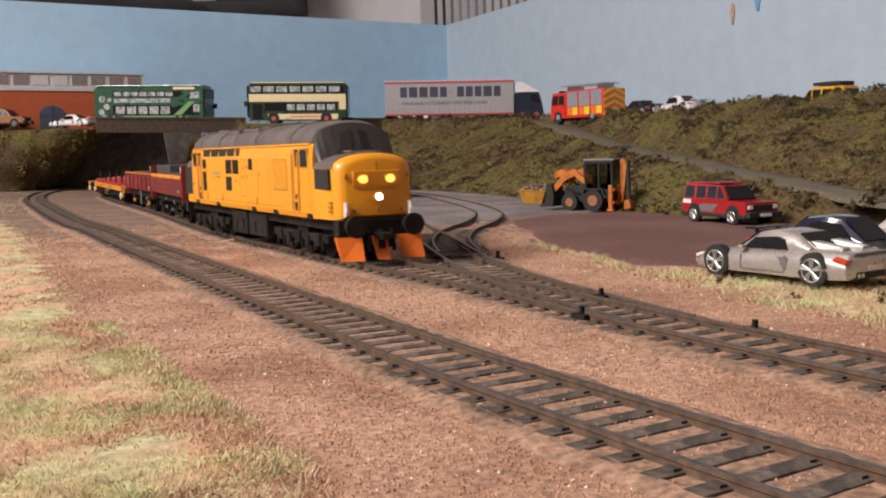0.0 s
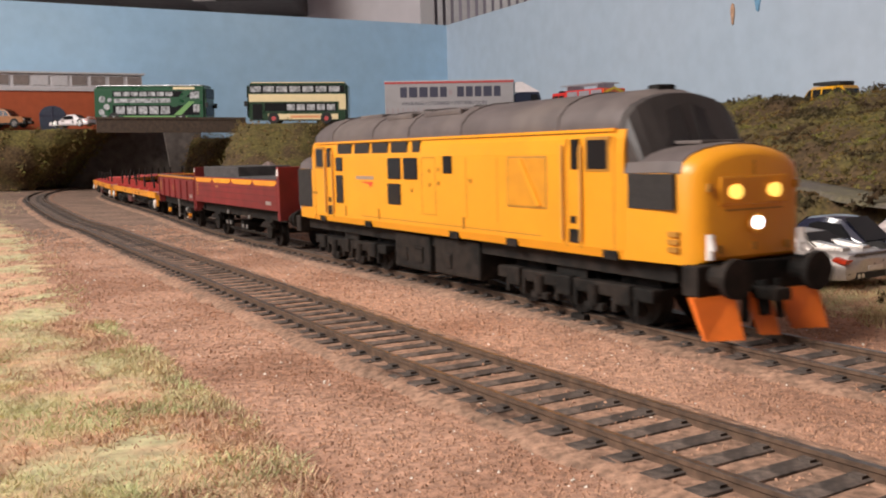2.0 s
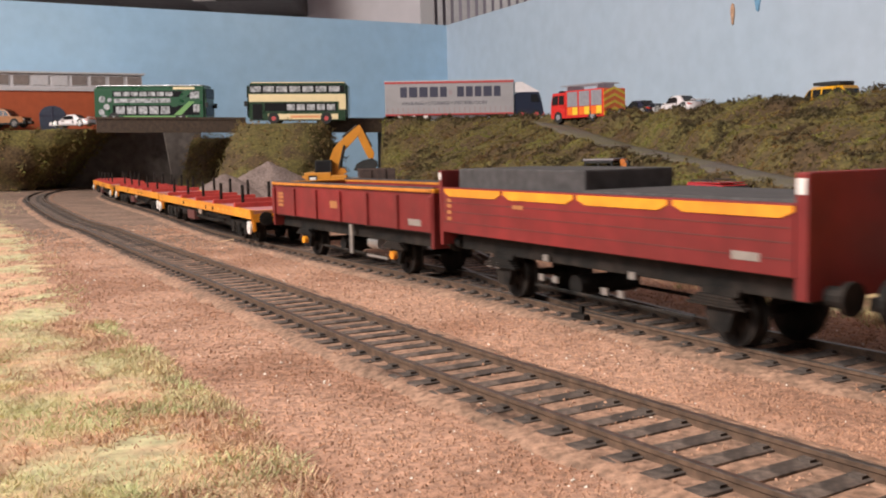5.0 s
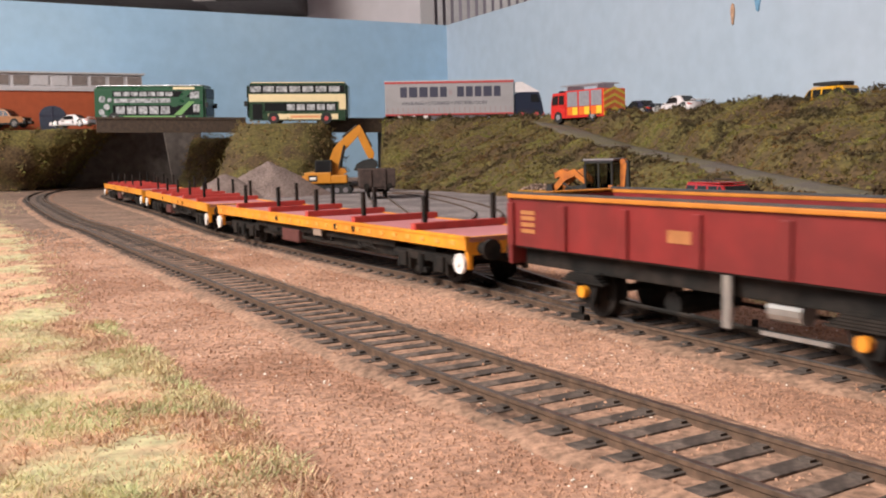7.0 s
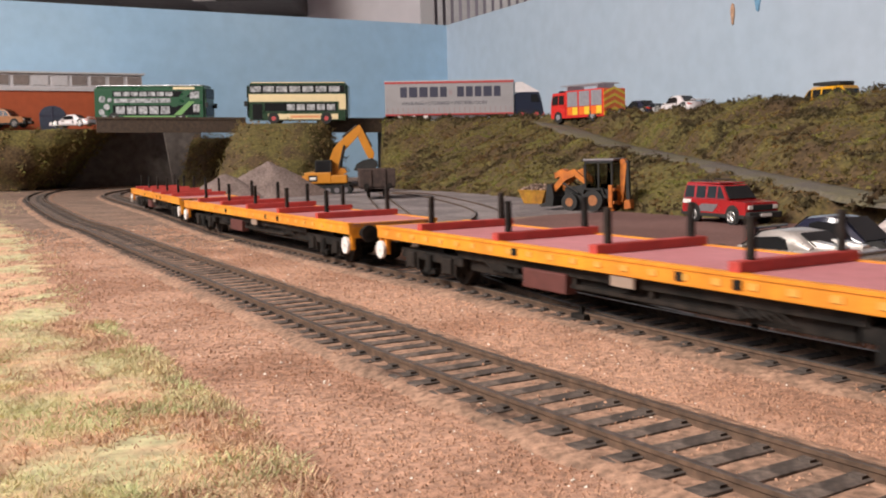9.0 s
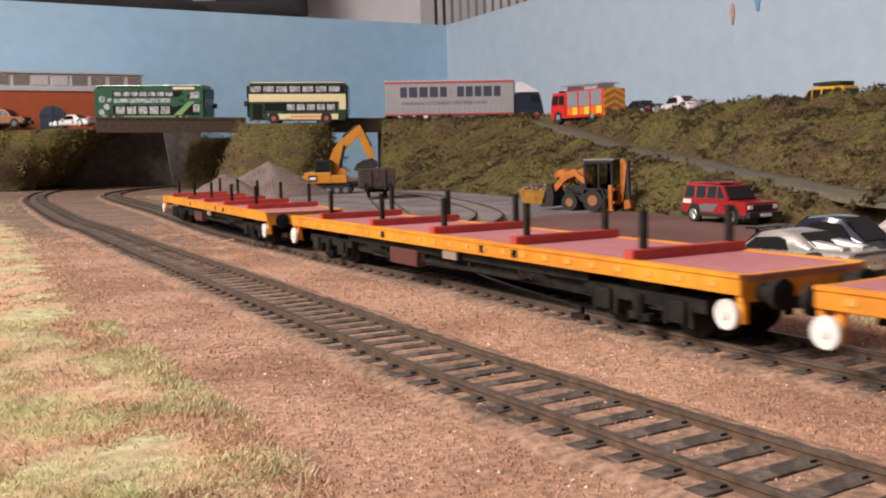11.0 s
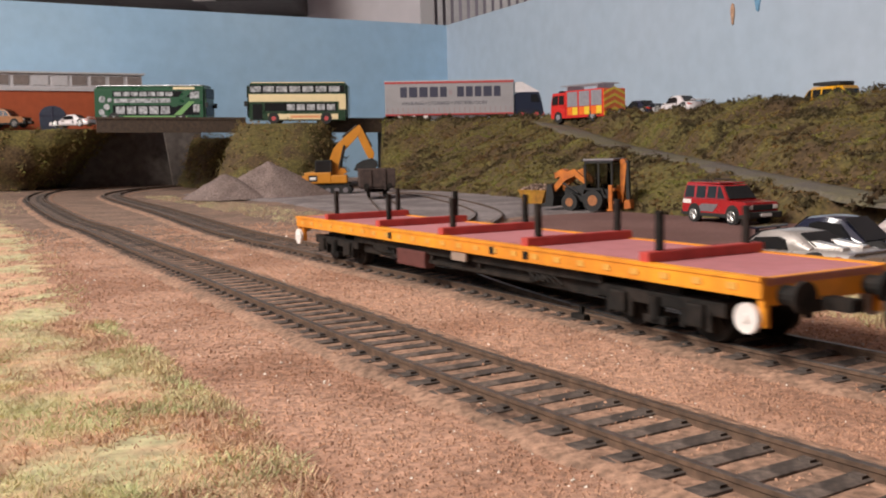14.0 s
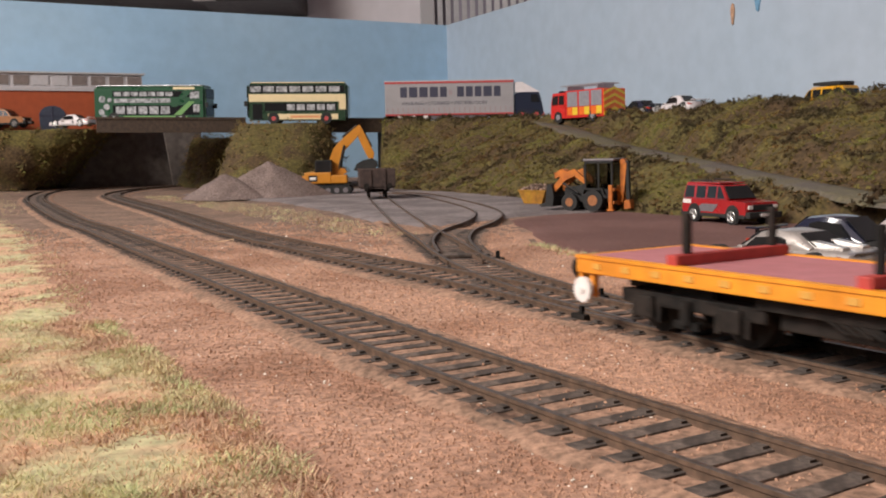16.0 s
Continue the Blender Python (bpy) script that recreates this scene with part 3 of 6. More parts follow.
        loft(bm, [[(e * 86.5, y, z) for _, y, z in a] + [(e * 86.5, 16, 36), (e * 86.5, -16, 36)], [(e * 90.6, y * 0.99, z - 0.5) for _, y, z in a] + [(e * 90.6, 15.8, 35), (e * 90.6, -15.8, 35)], [(e * 95.5, y, z) for _, y, z in b] + [(e * 95.5, 15.6, 34.5), (e * 95.5, -15.6, 34.5)]])
        ws = part("cab_front", bm, M_CABFRONT, t, "dark grey cab front with windscreens")
        for s in (-1, 1):
            bm = bmesh.new()
            q = [(e * 94.9, s * 1.6, 40.4), (e * 94.3, s * 13.0, 38.8), (e * 91.4, s * 13.2, 44.8), (e * 91.5, s * 1.6, 48.6)]
            loft(bm, [[Vector(v) for v in q], [Vector(v) + Vector((e * 0.5, 0, 0.3)) for v in q]])
            part("windscreen", bm, M_SCREEN, ws)
        # buffer beam and gear
        bb = part("buffer_beam", [B(min(e * 108, e * 112.6), max(e * 108, e * 112.6), -16, 16, 9.6, 15.9, bev=0.5)], M_BLACK, t, "black buffer beam")
        for s in (-1, 1):
            part("buffer", [C((e * 112.5, s * 11.4, 13.6), (e * 117.5, s * 11.4, 13.6), 2.3, 14), C((e * 117.4, s * 11.4, 13.6), (e * 119, s * 11.4, 13.6), 4.0, 20)], M_BLACK, bb)
            part("vacuum_pipe", [C((e * 112.8, s * 12.8, 17.0), (e * 112.8, s * 12.8, 22.0), 0.8, 8), C((e * 112.8, s * 12.8, 22.0), (e * 113.6, s * 12.8, 18.8), 0.6, 8)], M_WHITE, bb)
        part("coupling", [B(min(e * 112, e * 120), max(e * 112, e * 120), -2.2, 2.2, 8.5, 11.0, bev=0.4), C((e * 114, -4.5, 12), (e * 114.5, -5, 4), 0.8, 8), C((e * 114, 4.5, 12), (e * 114.5, 5, 4), 0.8, 8), C((e * 114, 0, 12), (e * 115, 0, 5), 1.4, 8)], M_BLACK, bb)
        for y0, y1 in ((-17, -7.5), (-3.2, 2.4), (7.5, 16.5)) if e > 0 else ():
            bm = bmesh.new()
            sl = 1.6 if abs(y0) > 5 else 0.4
            loft(bm, [[(e * (112.5 - sl), y0, 9.6), (e * 112.5, y1, 9.6), (e * 114, y1, 9.6), (e * (114 - sl), y0, 9.6)], [(e * (115.6 - sl), y0 + 1.2, 1.2), (e * 116.6, y1 - 0.4, 1.0), (e * 117.4, y1 - 0.4, 1.0), (e * (116.4 - sl), y0 + 1.2, 1.2)]])
            part("snow_plough", bm, M_PLOUGH, bb, "orange snow plough blade")
        # lamps on the nose front
        rims = [B(min(e * 111.3, e * 112.4), max(e * 111.3, e * 112.4), -9.6, 9.6, 27.6, 33.4, bev=0.5)]
        part("lamp_panel", rims, M_YELLOW, n_ob)
        if e > 0:
            for y in (-5.4, 5.4):
                part("marker_light", [C((111.8, y, 30.3), (112.9, y, 30.3), 1.5, 16), C((111.8, y - 0.8, 30.3), (112.85, y - 0.8, 30.3), 1.3, 16)], M_LAMP_Y, n_ob, "lit warm yellow marker light")
            part("headlight", [C((111.5, 0.4, 23.8), (112.9, 0.4, 23.8), 1.35, 18)], M_LAMP_W, n_ob, "lit white headlight")
            part("headlight_rim", [C((111.0, 0.4, 23.8), (112.5, 0.4, 23.8), 2.1, 18)], M_YELLOW, n_ob)
        else:
            for y in (-5.4, 5.4):
                part("marker_light", [C((-111.8, y, 30.3), (-112.9, y, 30.3), 1.5, 16)], M_DARKGLASS, n_ob)
        parts("lamp_bracket", [B(min(e * 111, e * 112.3), max(e * 111, e * 112.3), y - 0.4, y + 0.4, z, z + 1.6) for y, z in ((-9.5, 18), (9.5, 18), (-12.2, 30.5), (12.2, 30.5), (0, 18.2))], M_SEAM, n_ob)
        part("nose_seam", [B(min(e * 111, e * 112.0), max(e * 111, e * 112.0), -0.15, 0.15, 27.5, 36.5), B(min(e * 111, e * 111.95), max(e * 111, e * 111.95), -8, 8, 26.4, 26.7)], M_SEAM, n_ob)
    # side fittings, alike on both sides
    for s in (-1, 1):
        def pane(name, x0, x1, z0, z1, m_, bev=0.25, out=0.25):
            y0, y1 = sorted((s * (W - 0.6), s * (W + out)))
            return part(name, [B(x0, x1, y0, y1, z0, z1, bev=bev)], m_, body)
        # window glazing and grilles
        for x0, x1 in ((-65.7, -53.8), (-51, -39.2), (-37, -25), (-22.7, -11.4), (-8, -3.1)):
            y0, y1 = sorted((s * (W - 1.2), s * (W - 0.05)))
            g = part("roof_grille", [B(x0, x1, y0, y1, 39.6, 42.9)], M_GRILLE, body)
        for x0, x1, z0, z1 in ((-67.5, -61.5, 33.6, 38.4), (-67.6, -61.4, 22.4, 32.2), (-25.2, -16.0, 31.4, 38.0), (-14, -4.7, 31.4, 38.0), (-25.6, -16.3, 23.4, 30.0), (11.2, 16.4, 33.4, 38.4)):
            pane("side_window", x0, x1, z0, z1, M_DARKGLASS)
        for a, b in ((78.6, 85.8), (-85.8, -79.2)):
            pane("window_frame", a - 0.8, b + 0.8, 34.4, 42.2, M_SEAM, out=0.18)
            pane("cab_window", a, b, 35.0, 41.5, M_DARKGLASS, out=0.35)
        for a, b in ((72.4, 75.0), (-75.4, -72.6)):
            pane("door_window", a, b, 34.9, 41.8, M_DARKGLASS)
        for x in (69.4, 76.6, -77, -70.0):
            part("handrail", [C((x, s * 17.6, 18.5), (x, s * 17.6, 40.5), 0.35, 8)], M_LETTER, body)
        parts("door_line", [B(x - 0.12, x + 0.12, min(s * 16.9, s * 17.08), max(s * 16.9, s * 17.08), 17, 42) for x in (70.6, 75.8, -76.0, -71.2, -88.0, 88.0)], M_SEAM, body)
        # roller shutter panel with its brace; the recess is only a shaded yellow
        pane("shutter_panel", 44.9, 62.6, 25.2, 38.1, M_SEAM, out=0.12)
        pane("shutter_panel", 45.4, 62.1, 25.7, 37.6, M_SHUT, out=0.2)
        bm = bmesh.new()
        q = [(50.5, 37.2), (52.2, 37.2), (60.4, 26.1), (58.6, 26.1)]
        prism(bm, q, s * 17.2, s * 17.6)
        part("brace", bm, M_YELLOW, body)
        parts("panel_line", [B(a, b, min(s * 16.9, s * 17.06), max(s * 16.9, s * 17.06), z, z + 0.25) for a, b, z in ((-2, 6, 37.8), (-1, 6, 21.2), (-46, 60, 18.6))] + [B(a, a + 0.25, min(s * 16.9, s * 17.06), max(s * 16.9, s * 17.06), 21, 38) for a in (-2.2, 6.2, 24, 40)], M_SEAM, body)
        parts("grab_handle", [B(a, a + 0.9, min(s * 16.9, s * 17.3), max(s * 16.9, s * 17.3), z, z + 1.1) for a, z in ((2.5, 33.6), (8, 34), (2.5, 29.5), (8, 30.0), (26, 31), (-9, 27.6))] + [B(a, a + 0.8, min(s * 16.9, s * 17.3), max(s * 16.9, s * 17.3), 18.2, 21.6) for a in (-33, 22, -60)], M_SEAM, body)
        parts("valance_notch", [B(a, a + 5, min(s * 15.5, s * 17.12), max(s * 15.5, s * 17.12), 15.2, 17.2) for a in (-84, -44, 14, 44, 84)], M_BLACK, body)
        # step recesses as flat black plates, the hollow's shade put into the colour
        parts("step_recess", [B(a, a + 3.6, min(s * 16.5, s * 17.15), max(s * 16.5, s * 17.15), 18.0, 21.2) for a in (71.6, -75.6)] + [B(a, a + 2.2, min(s * 16.5, s * 17.15), max(s * 16.5, s * 17.15), 22.5, 24.2) for a in (72, -75)], M_BLACK, body)
        # operator's emblem as plain shapes
        bm = bmesh.new()
        prism(bm, [(-47.5, 30.2), (-36.5, 30.2), (-38.5, 28.3), (-40, 29.5)] if s < 0 else [(-47.5, 30.2), (-36.5, 30.2), (-44, 28.3), (-45, 29.5)], s * 16.95, s * 17.07)
        part("emblem", bm, M_LOGO_RED, body, "red swoosh emblem")
        part("emblem_bar", [B(-50, -36, min(s * 16.95, s * 17.06), max(s * 16.95, s * 17.06), 31.0, 32.1)], M_LOGO_GREY, body)
        parts("number_bar", [B(104.2, 107.2, min(s * 15.6, s * 16.3), max(s * 15.6, s * 16.3), z, z + 1.0) for z in (18.2, 19.8, 21.4)] + [B(-91, -86, min(s * 16.9, s * 17.05), max(s * 16.9, s * 17.05), 25.0, 26.0)], M_SEAM, body)
    # underframe
    part("fuel_tank", [B(-27, -3, -14.5, 14.5, 3.4, 14.5, bev=0.8), B(0, 26, -14.5, 14.5, 3.8, 14.5, bev=0.8)] + [B(a, a + 4.5, s * 14.6 - 0.3, s * 14.6 + 0.3, 6, 10) for a in (-22, -12, 6) for s in (-1, 1)] + [B(-13, -7, s * 14.7 - 0.3, s * 14.7 + 0.3, z, z + 0.7) for z in (7, 8.6, 10.2) for s in (-1, 1)], M_BLACK, t)
    part("underframe", [B(-104, 104, -13.5, 13.5, 11.5, 15.6)], M_BLACK, t)
    for x in (-66, 66):
        bogie(t, x, 31, (-22, 0, 22), 7.2, 12.5)
    return t


def buffers(t, front, z, near, far, half=11.5, rear=0):
    for e in (1, -1):
        x_end = rear if e < 0 and rear else front
        for s, m_ in ((-1, near), (1, far)):
            part("buffer", [C((e * x_end, s * half, z), (e * (x_end + 4.2), s * half, z), 1.9, 12), C((e * (x_end + 4.0), s * half, z), (e * (x_end + 5.2), s * half, z), 3.0, 18)], m_, t)
        part("drawhook", [B(min(e * x_end, e * (x_end + 7)), max(e * x_end, e * (x_end + 7)), -1.6, 1.6, z - 3.6, z - 1.2)], M_BLACK, t)


def four_wheel_gear(t, axle, r, floor_z):
    part("solebar", [B(-64, 64, s * 12.5 - 0.8, s * 12.5 + 0.8, floor_z - 4.6, floor_z, bev=0.3) for s in (-1, 1)], M_BLACK, t)
    for a in (-axle, axle):
        parts("axle_guard", [P([(a - 5.5, floor_z - 4), (a + 5.5, floor_z - 4), (a + 2.6, r - 2.5), (a - 2.6, r - 2.5)], s * 12.0, s * 13.6) for s in (-1, 1)], M_BLACK, t)
        part("leaf_spring", [B(a - 8 + k, a + 8 - k, s * 14.0 - 0.9, s * 14.0 + 0.9, r + 2.2 + k * 0.6, r + 2.7 + k * 0.6) for k in range(4) for s in (-1, 1)], M_BLACK, t)
        wheelset(t, a, r)
    part("brake_gear", [B(-20, 20, -2, 2, floor_z - 6, floor_z - 4), C((-30, -10, 4.5), (30, -10, 4.0), 0.5, 6), C((-30, 10, 4.5), (30, 10, 4.0), 0.5, 6), C((-14, -9, 6), (-14, 9, 6), 2.6, 12)], M_BLACK, t)


def open_wagon():
    t = thing("open_wagon", "maroon open goods wagon with orange top strip and tall end board", "railway wagon")
    z0, z1 = 16.4, 29.4
    part("floor", [B(-68, 64, -15.5, 15.5, z0 - 0.4, z0 + 1.2)], M_LOAD, t)
    for s in (-1, 1):
        y0, y1 = sorted((s * 15.6, s * 17.0))
        sd = part("side", [B(-69, 63, y0, y1, z0, z1, bev=0.25)], M_MAROON, t)
        parts("plank_line", [B(-68.5, 62.5, min(s * 16.9, s * 17.1), max(s * 16.9, s * 17.1), z, z + 0.22) for z in (19.4, 22.4, 25.0)], M_DARKRED, sd)
        for k in range(4):
            a = -68 + k * 33
            bm = bmesh.new()
            q = [(a + 0.6, z1 - 0.4), (a + 32, z1 - 0.4), (a + 32, z1 - 1.4), (a + 29, z1 - 2.6), (a + 3.6, z1 - 2.6), (a + 0.6, z1 - 1.4)]
            prism(bm, q, s * 16.9, s * 17.25)
            part("top_strip", bm, M_ORANGE, sd, "orange top strip")
        parts("lettering_bar", [B(-66, -63.6, min(s * 17, s * 17.12), max(s * 17, s * 17.12), z, z + 1.0) for z in (20, 21.8, 23.6, 25.2)] + [B(-30, -25, min(s * 17, s * 17.12), max(s * 17, s * 17.12), 24.6, 25.6)], M_FADED, sd)
        part("plate_bar", [B(48, 55, min(s * 17, s * 17.12), max(s * 17, s * 17.12), 18.6, 20.2)], M_STEEL, sd)
    part("end_board", [B(63.2, 66, -17, 17, 12.5, 34.8, bev=0.3)], M_MAROON, t, "tall maroon end board")
    part("end_board", [B(-71, -69.2, -17, 17, 12.5, 34.2, bev=0.3)], M_MAROON, t)
    part("end_mark", [B(63.6, 65.6, -17.15, -17.0, 31.0, 33.8)], M_WHITE, t)
    part("end_mark", [B(-70.8, -69.4, -17.15, -17.0, 31.5, 33.5)], M_WHITE, t)
    part("load", [B(-66, -4, -13, 13.5, 17.8, 34.6, bev=0.5), B(-3, 62, -14.5, 14.5, 17.8, 30.0, bev=0.6)], M_LOAD, t, "dark grey sheeted load")
    four_wheel_gear(t, 41, 6.2, 16.2)
    parts("underframe_fitting", [B(a, a + 2.2, -14.6, -14.1, z, z + 1.6) for a, z in ((-48, 8), (-44, 8), (-22, 7), (-16, 7), (4, 6.4), (10, 6.4), (14, 11), (-20, 12))], M_STEEL, t, "small bright metal underframe fittings")
    buffers(t, 66, 13.2, M_BLACK, M_BLACK)
    return t


def box_wagon():
    t = thing("box_wagon", "empty maroon low-sided ballast wagon with ribbed panels", "railway wagon")
    z0, z1 = 15.6, 28.6
    part("floor", [B(-65, 69, -15.6, 15.6, z0 - 0.6, z0 + 0.8)], M_LOAD, t)
    part("load", [B(-64.5, 68.5, -15.4, 15.4, 16.4, 24.0, bev=1.0)], M_LOAD, t)
    for s in (-1, 1):
        y0, y1 = sorted((s * 15.6, s * 16.6))
        sd = part("side", [B(-66, 70, y0, y1, z0, z1)], M_MAROON, t)
        for k in range(7):
            a = -65.5 + k * 22.3
            part("rib", [B(a - 1.0, a + 1.6, min(s * 16.5, s * 17.4), max(s * 16.5, s * 17.4), z0, z1 - 2.2, bev=0.3)], M_MAROON, sd)
        part("top_rail", [B(-66, 70, min(s * 15.4, s * 17.5), max(s * 15.4, s * 17.5), z1 - 1.0, z1, bev=0.25)], M_DULLORANGE, sd, "thin orange top rail")
        part("top_edge", [B(-66, 70, min(s * 15.3, s * 16.6), max(s * 15.3, s * 16.6), z1, z1 + 0.5)], M_LOAD, sd)
        parts("lettering_bar", [B(-61, -55, min(s * 16.6, s * 16.75), max(s * 16.6, s * 16.75), z, z + 1.0) for z in (19, 20.6, 22.2, 23.6)] + [B(-7, 3, min(s * 16.6, s * 16.75), max(s * 16.6, s * 16.75), 20.2, 22.8)], M_FADED, sd)
        part("plate_bar", [B(54, 62, min(s * 16.6, s * 16.75), max(s * 16.6, s * 16.75), 17.2, 19.2)], M_STEEL, sd)
    for e in (-1, 1):
        xe = 70.6 if e > 0 else 66.6
        part("end", [B(min(e * (xe - 1.6), e * xe), max(e * (xe - 1.6), e * xe), -17, 17, 10.8, z1, bev=0.3)], M_MAROON, t)
        part("end_rail", [B(min(e * (xe - 1.6), e * (xe + 0.4)), max(e * (xe - 1.6), e * (xe + 0.4)), -17, 17, z1 - 1.2, z1 + 0.1, bev=0.3)], M_ORANGE, t)
    four_wheel_gear(t, 38.5, 6.2, 15.2)
    for a in (-38.5, 38.5):
        parts("axle_box", [C((a, s * 13.6, 6.4), (a, s * 15.2, 6.4), 1.4, 12) for s in (-1, 1)], M_ORANGE, t, "orange axle box cover")
    part("brake_lever", [B(7.6, 9.8, -16.0, -15.4, 4.8, 15.0)], M_STEEL, t, "pale vertical brake lever")
    part("brake_lever", [B(-9.8, -7.6, 15.4, 16.0, 4.8, 15.0)], M_STEEL, t)
    part("brake_cylinder", [C((16, -11, 9), (24, -11, 9), 2.2, 12), B(14, 30, -12.5, -12.0, 4.0, 4.8)], M_STEEL, t)
    buffers(t, 70.5, 13.2, M_BLACK, M_BLACK, rear=66.5)
    return t


def flat_wagon():
    t = thing("flat_wagon", "long orange-edged bogie flat wagon with red bolsters and black stanchions", "railway wagon", group="flat wagons of the train")
    L, z = 120.0, 15.5
    part("deck", [B(-L, L, -16.2, 16.2, z - 1.6, z, bev=0.15)], M_DECK, t, "faded pink deck")
    for s in (-1, 1):
        y0, y1 = sorted((s * 16.2, s * 17.2))
        sb = part("solebar", [B(-L, L, y0, y1, z - 3.8, z + 0.15, bev=0.3), B(-L, L, min(s * 15.4, s * 17.5), max(s * 15.4, s * 17.5), z - 0.5, z + 0.25)], M_ORANGE, t, "yellow-orange side beam")
        pk = part("stake_pocket", [B(-114, -111.4, min(s * 17.1, s * 17.45), max(s * 17.1, s * 17.45), z - 2.6, z - 1.3)], M_LETTER, sb)
        for k in range(1, 25):
            again(pk, mm(k * 9.4, 0, 0))
        parts("tie_ring", [B(a, a + 2.2, min(s * 17.1, s * 17.5), max(s * 17.1, s * 17.5), z - 2.9, z - 1.0) for a in (-36, 26, 42)], M_BLACK, sb)
        parts("number_plate_bar", [B(4, 12, min(s * 16.2, s * 16.7), max(s * 16.2, s * 16.7), z - 6.4, z - 4.0)], M_LOGO_GREY, sb)
    for e in (-1, 1):
        hs = part("headstock", [B(min(e * (L - 1.5), e * L), max(e * (L - 1.5), e * L), -16.6, 16.6, z - 5.2, z + 0.1, bev=0.3)], M_ORANGE, t)
        for s in (-1, 1):
            xb = e * (L - 3.4) if e > 0 else -L + 2.4
            part("lever_bracket", [B(min(e * (L - 1.8), e * L) + (3.4 if e < 0 else 0), max(e * (L - 1.8), e * L) + (3.4 if e < 0 else 0), s * 15.6 - 0.7, s * 15.6 + 0.7, z - 9.2, z - 3.6, bev=0.2)], M_ORANGE, hs)
            part("brake_wheel", [C((xb, s * 16.6, z - 7.6), (xb, s * 17.6, z - 7.6), 2.9, 22), C((xb, s * 17.4, z - 7.6), (xb, s * 18.0, z - 7.6), 0.8, 10)], M_WHITE, hs, "white brake wheel")
    for x in (87, 41.5, -2.5, -45.5, -90):
        bo = part("bolster", [B(x - 1.5, x + 1.5, -16.6, 16.6, z, z + 2.3, bev=0.3)], M_RED, t, "red wooden bolster")
        for y in (-12.3, 12.8):
            part("stanchion", [B(x - 0.85, x + 0.85, y - 0.65, y + 0.65, z + 1.5, z + 10.6, bev=0.2)], M_BLACK, bo, "black upright stanchion")
    # the solid black box from -66 to 66 fills in shade below the deck
    part("underframe", [B(-118, 118, -3, 3, 7.5, 14), B(-66, 66, -12.4, 12.4, 5.4, 12.4, bev=0.4), B(-70, 70, -14.5, -13, 9.0, 12.2), B(-70, 70, 13, 14.5, 9.0, 12.2)] + [P([(-60, 11), (-40, 6.2), (40, 6.2), (60, 11), (57, 11), (39, 7.2), (-39, 7.2), (-57, 11)], s * 13.2, s * 14.0) for s in (-1, 1)] + [B(a, a + 1.2, s * 13.6 - 0.4, s * 13.6 + 0.4, 6.5, 11) for a in (-40, -14, 14, 40) for s in (-1, 1)] + [C((-30, 4, 8), (-18, 4, 8), 3, 12)], M_BLACK, t)
    part("battery_box", [B(-34, -15, -15.5, -12, 4.6, 9.6, bev=0.4)], M_DARKRED, t, "dark red underframe box")
    parts("truss_rod", [C((-58 + k * 2.2, -14.3, 11), (-50 + k * 2.2, -14.3, 7), 0.3, 6) for k in range(5)] + [C((36 + k * 2.6, -14.3, 11), (44 + k * 2.6, -14.3, 7), 0.22, 6) for k in range(5)], M_BLACK, t)
    for x in (-88, 88):
        bogie(t, x, 20, (-12, 12), 6.0, 12.0)
    buffers(t, L, z - 3.4, M_BLACK, M_BLACK, 11.5)
    return t


loco, wag1, wag2 = locomotive(), open_wagon(), box_wagon()
TRAIN = [(loco, 1333, 66), (wag1, 1137, 41), (wag2, 991.5, 38.5)]
for s_ in (779, 522.5, 254.8):
    TRAIN.append((flat_wagon(), s_, 88))


# ---- yard: siding, turnout, piles and machines ----
M_RUBBLE = mat("rubble", (0.22, 0.15, 0.12), 0.9, vary=0.3, size=0.002, island=0.5)
M_GRAVEL = mat("gravel_heap", (0.20, 0.148, 0.13), 0.95, vary=0.3, size=0.0018, bump=1.0, bump_size=0.0018, second=(0.165, 0.12, 0.105), mix_size=0.02)
M_CATY = mat("machine_yellow", (0.52, 0.20, 0.015), 0.45, vary=0.06, size=0.01)
M_JCBY = mat("machine_orange", (0.52, 0.15, 0.012), 0.5, vary=0.15, size=0.004, second=(0.42, 0.11, 0.012), mix_size=0.01)
M_RUBBER = mat("rubber", (0.018, 0.017, 0.016), 0.8, vary=0.2)
M_CABGLASS = mat("cab_glass", (0.016, 0.016, 0.017), 0.1, spec=0.3, vary=0.05)
M_CLEAR = bpy.data.materials.new("clear_tinted_glass")
M_CLEAR.use_nodes = True
g_ = M_CLEAR.node_tree.nodes["Principled BSDF"].inputs
g_["Base Color"].default_value, g_["Roughness"].default_value = (0.42, 0.43, 0.42, 1), 0.06
g_["Transmission Weight"].default_value, g_["IOR"].default_value = 1.0, 1.12
M_WAGONBROWN = mat("wagon_brown", (0.05, 0.03, 0.024), 0.7, vary=0.25, size=0.004)
M_CARRED = mat("car_red", (0.36, 0.018, 0.02), 0.25, vary=0.03, coat=0.5)
M_CARSILVER = mat("car_silver", (0.50, 0.455, 0.42), 0.3, 0.55, vary=0.06, size=0.001, coat=0.5)
M_CARNAVY = mat("car_navy", (0.012, 0.014, 0.032), 0.15, vary=0.05, coat=0.8)
M_CARPALE = mat("car_pale", (0.50, 0.42, 0.40), 0.3, 0.3, vary=0.04, coat=0.5)
M_CARWHITE = mat("car_white", (0.72, 0.66, 0.66), 0.3, vary=0.04, coat=0.5)
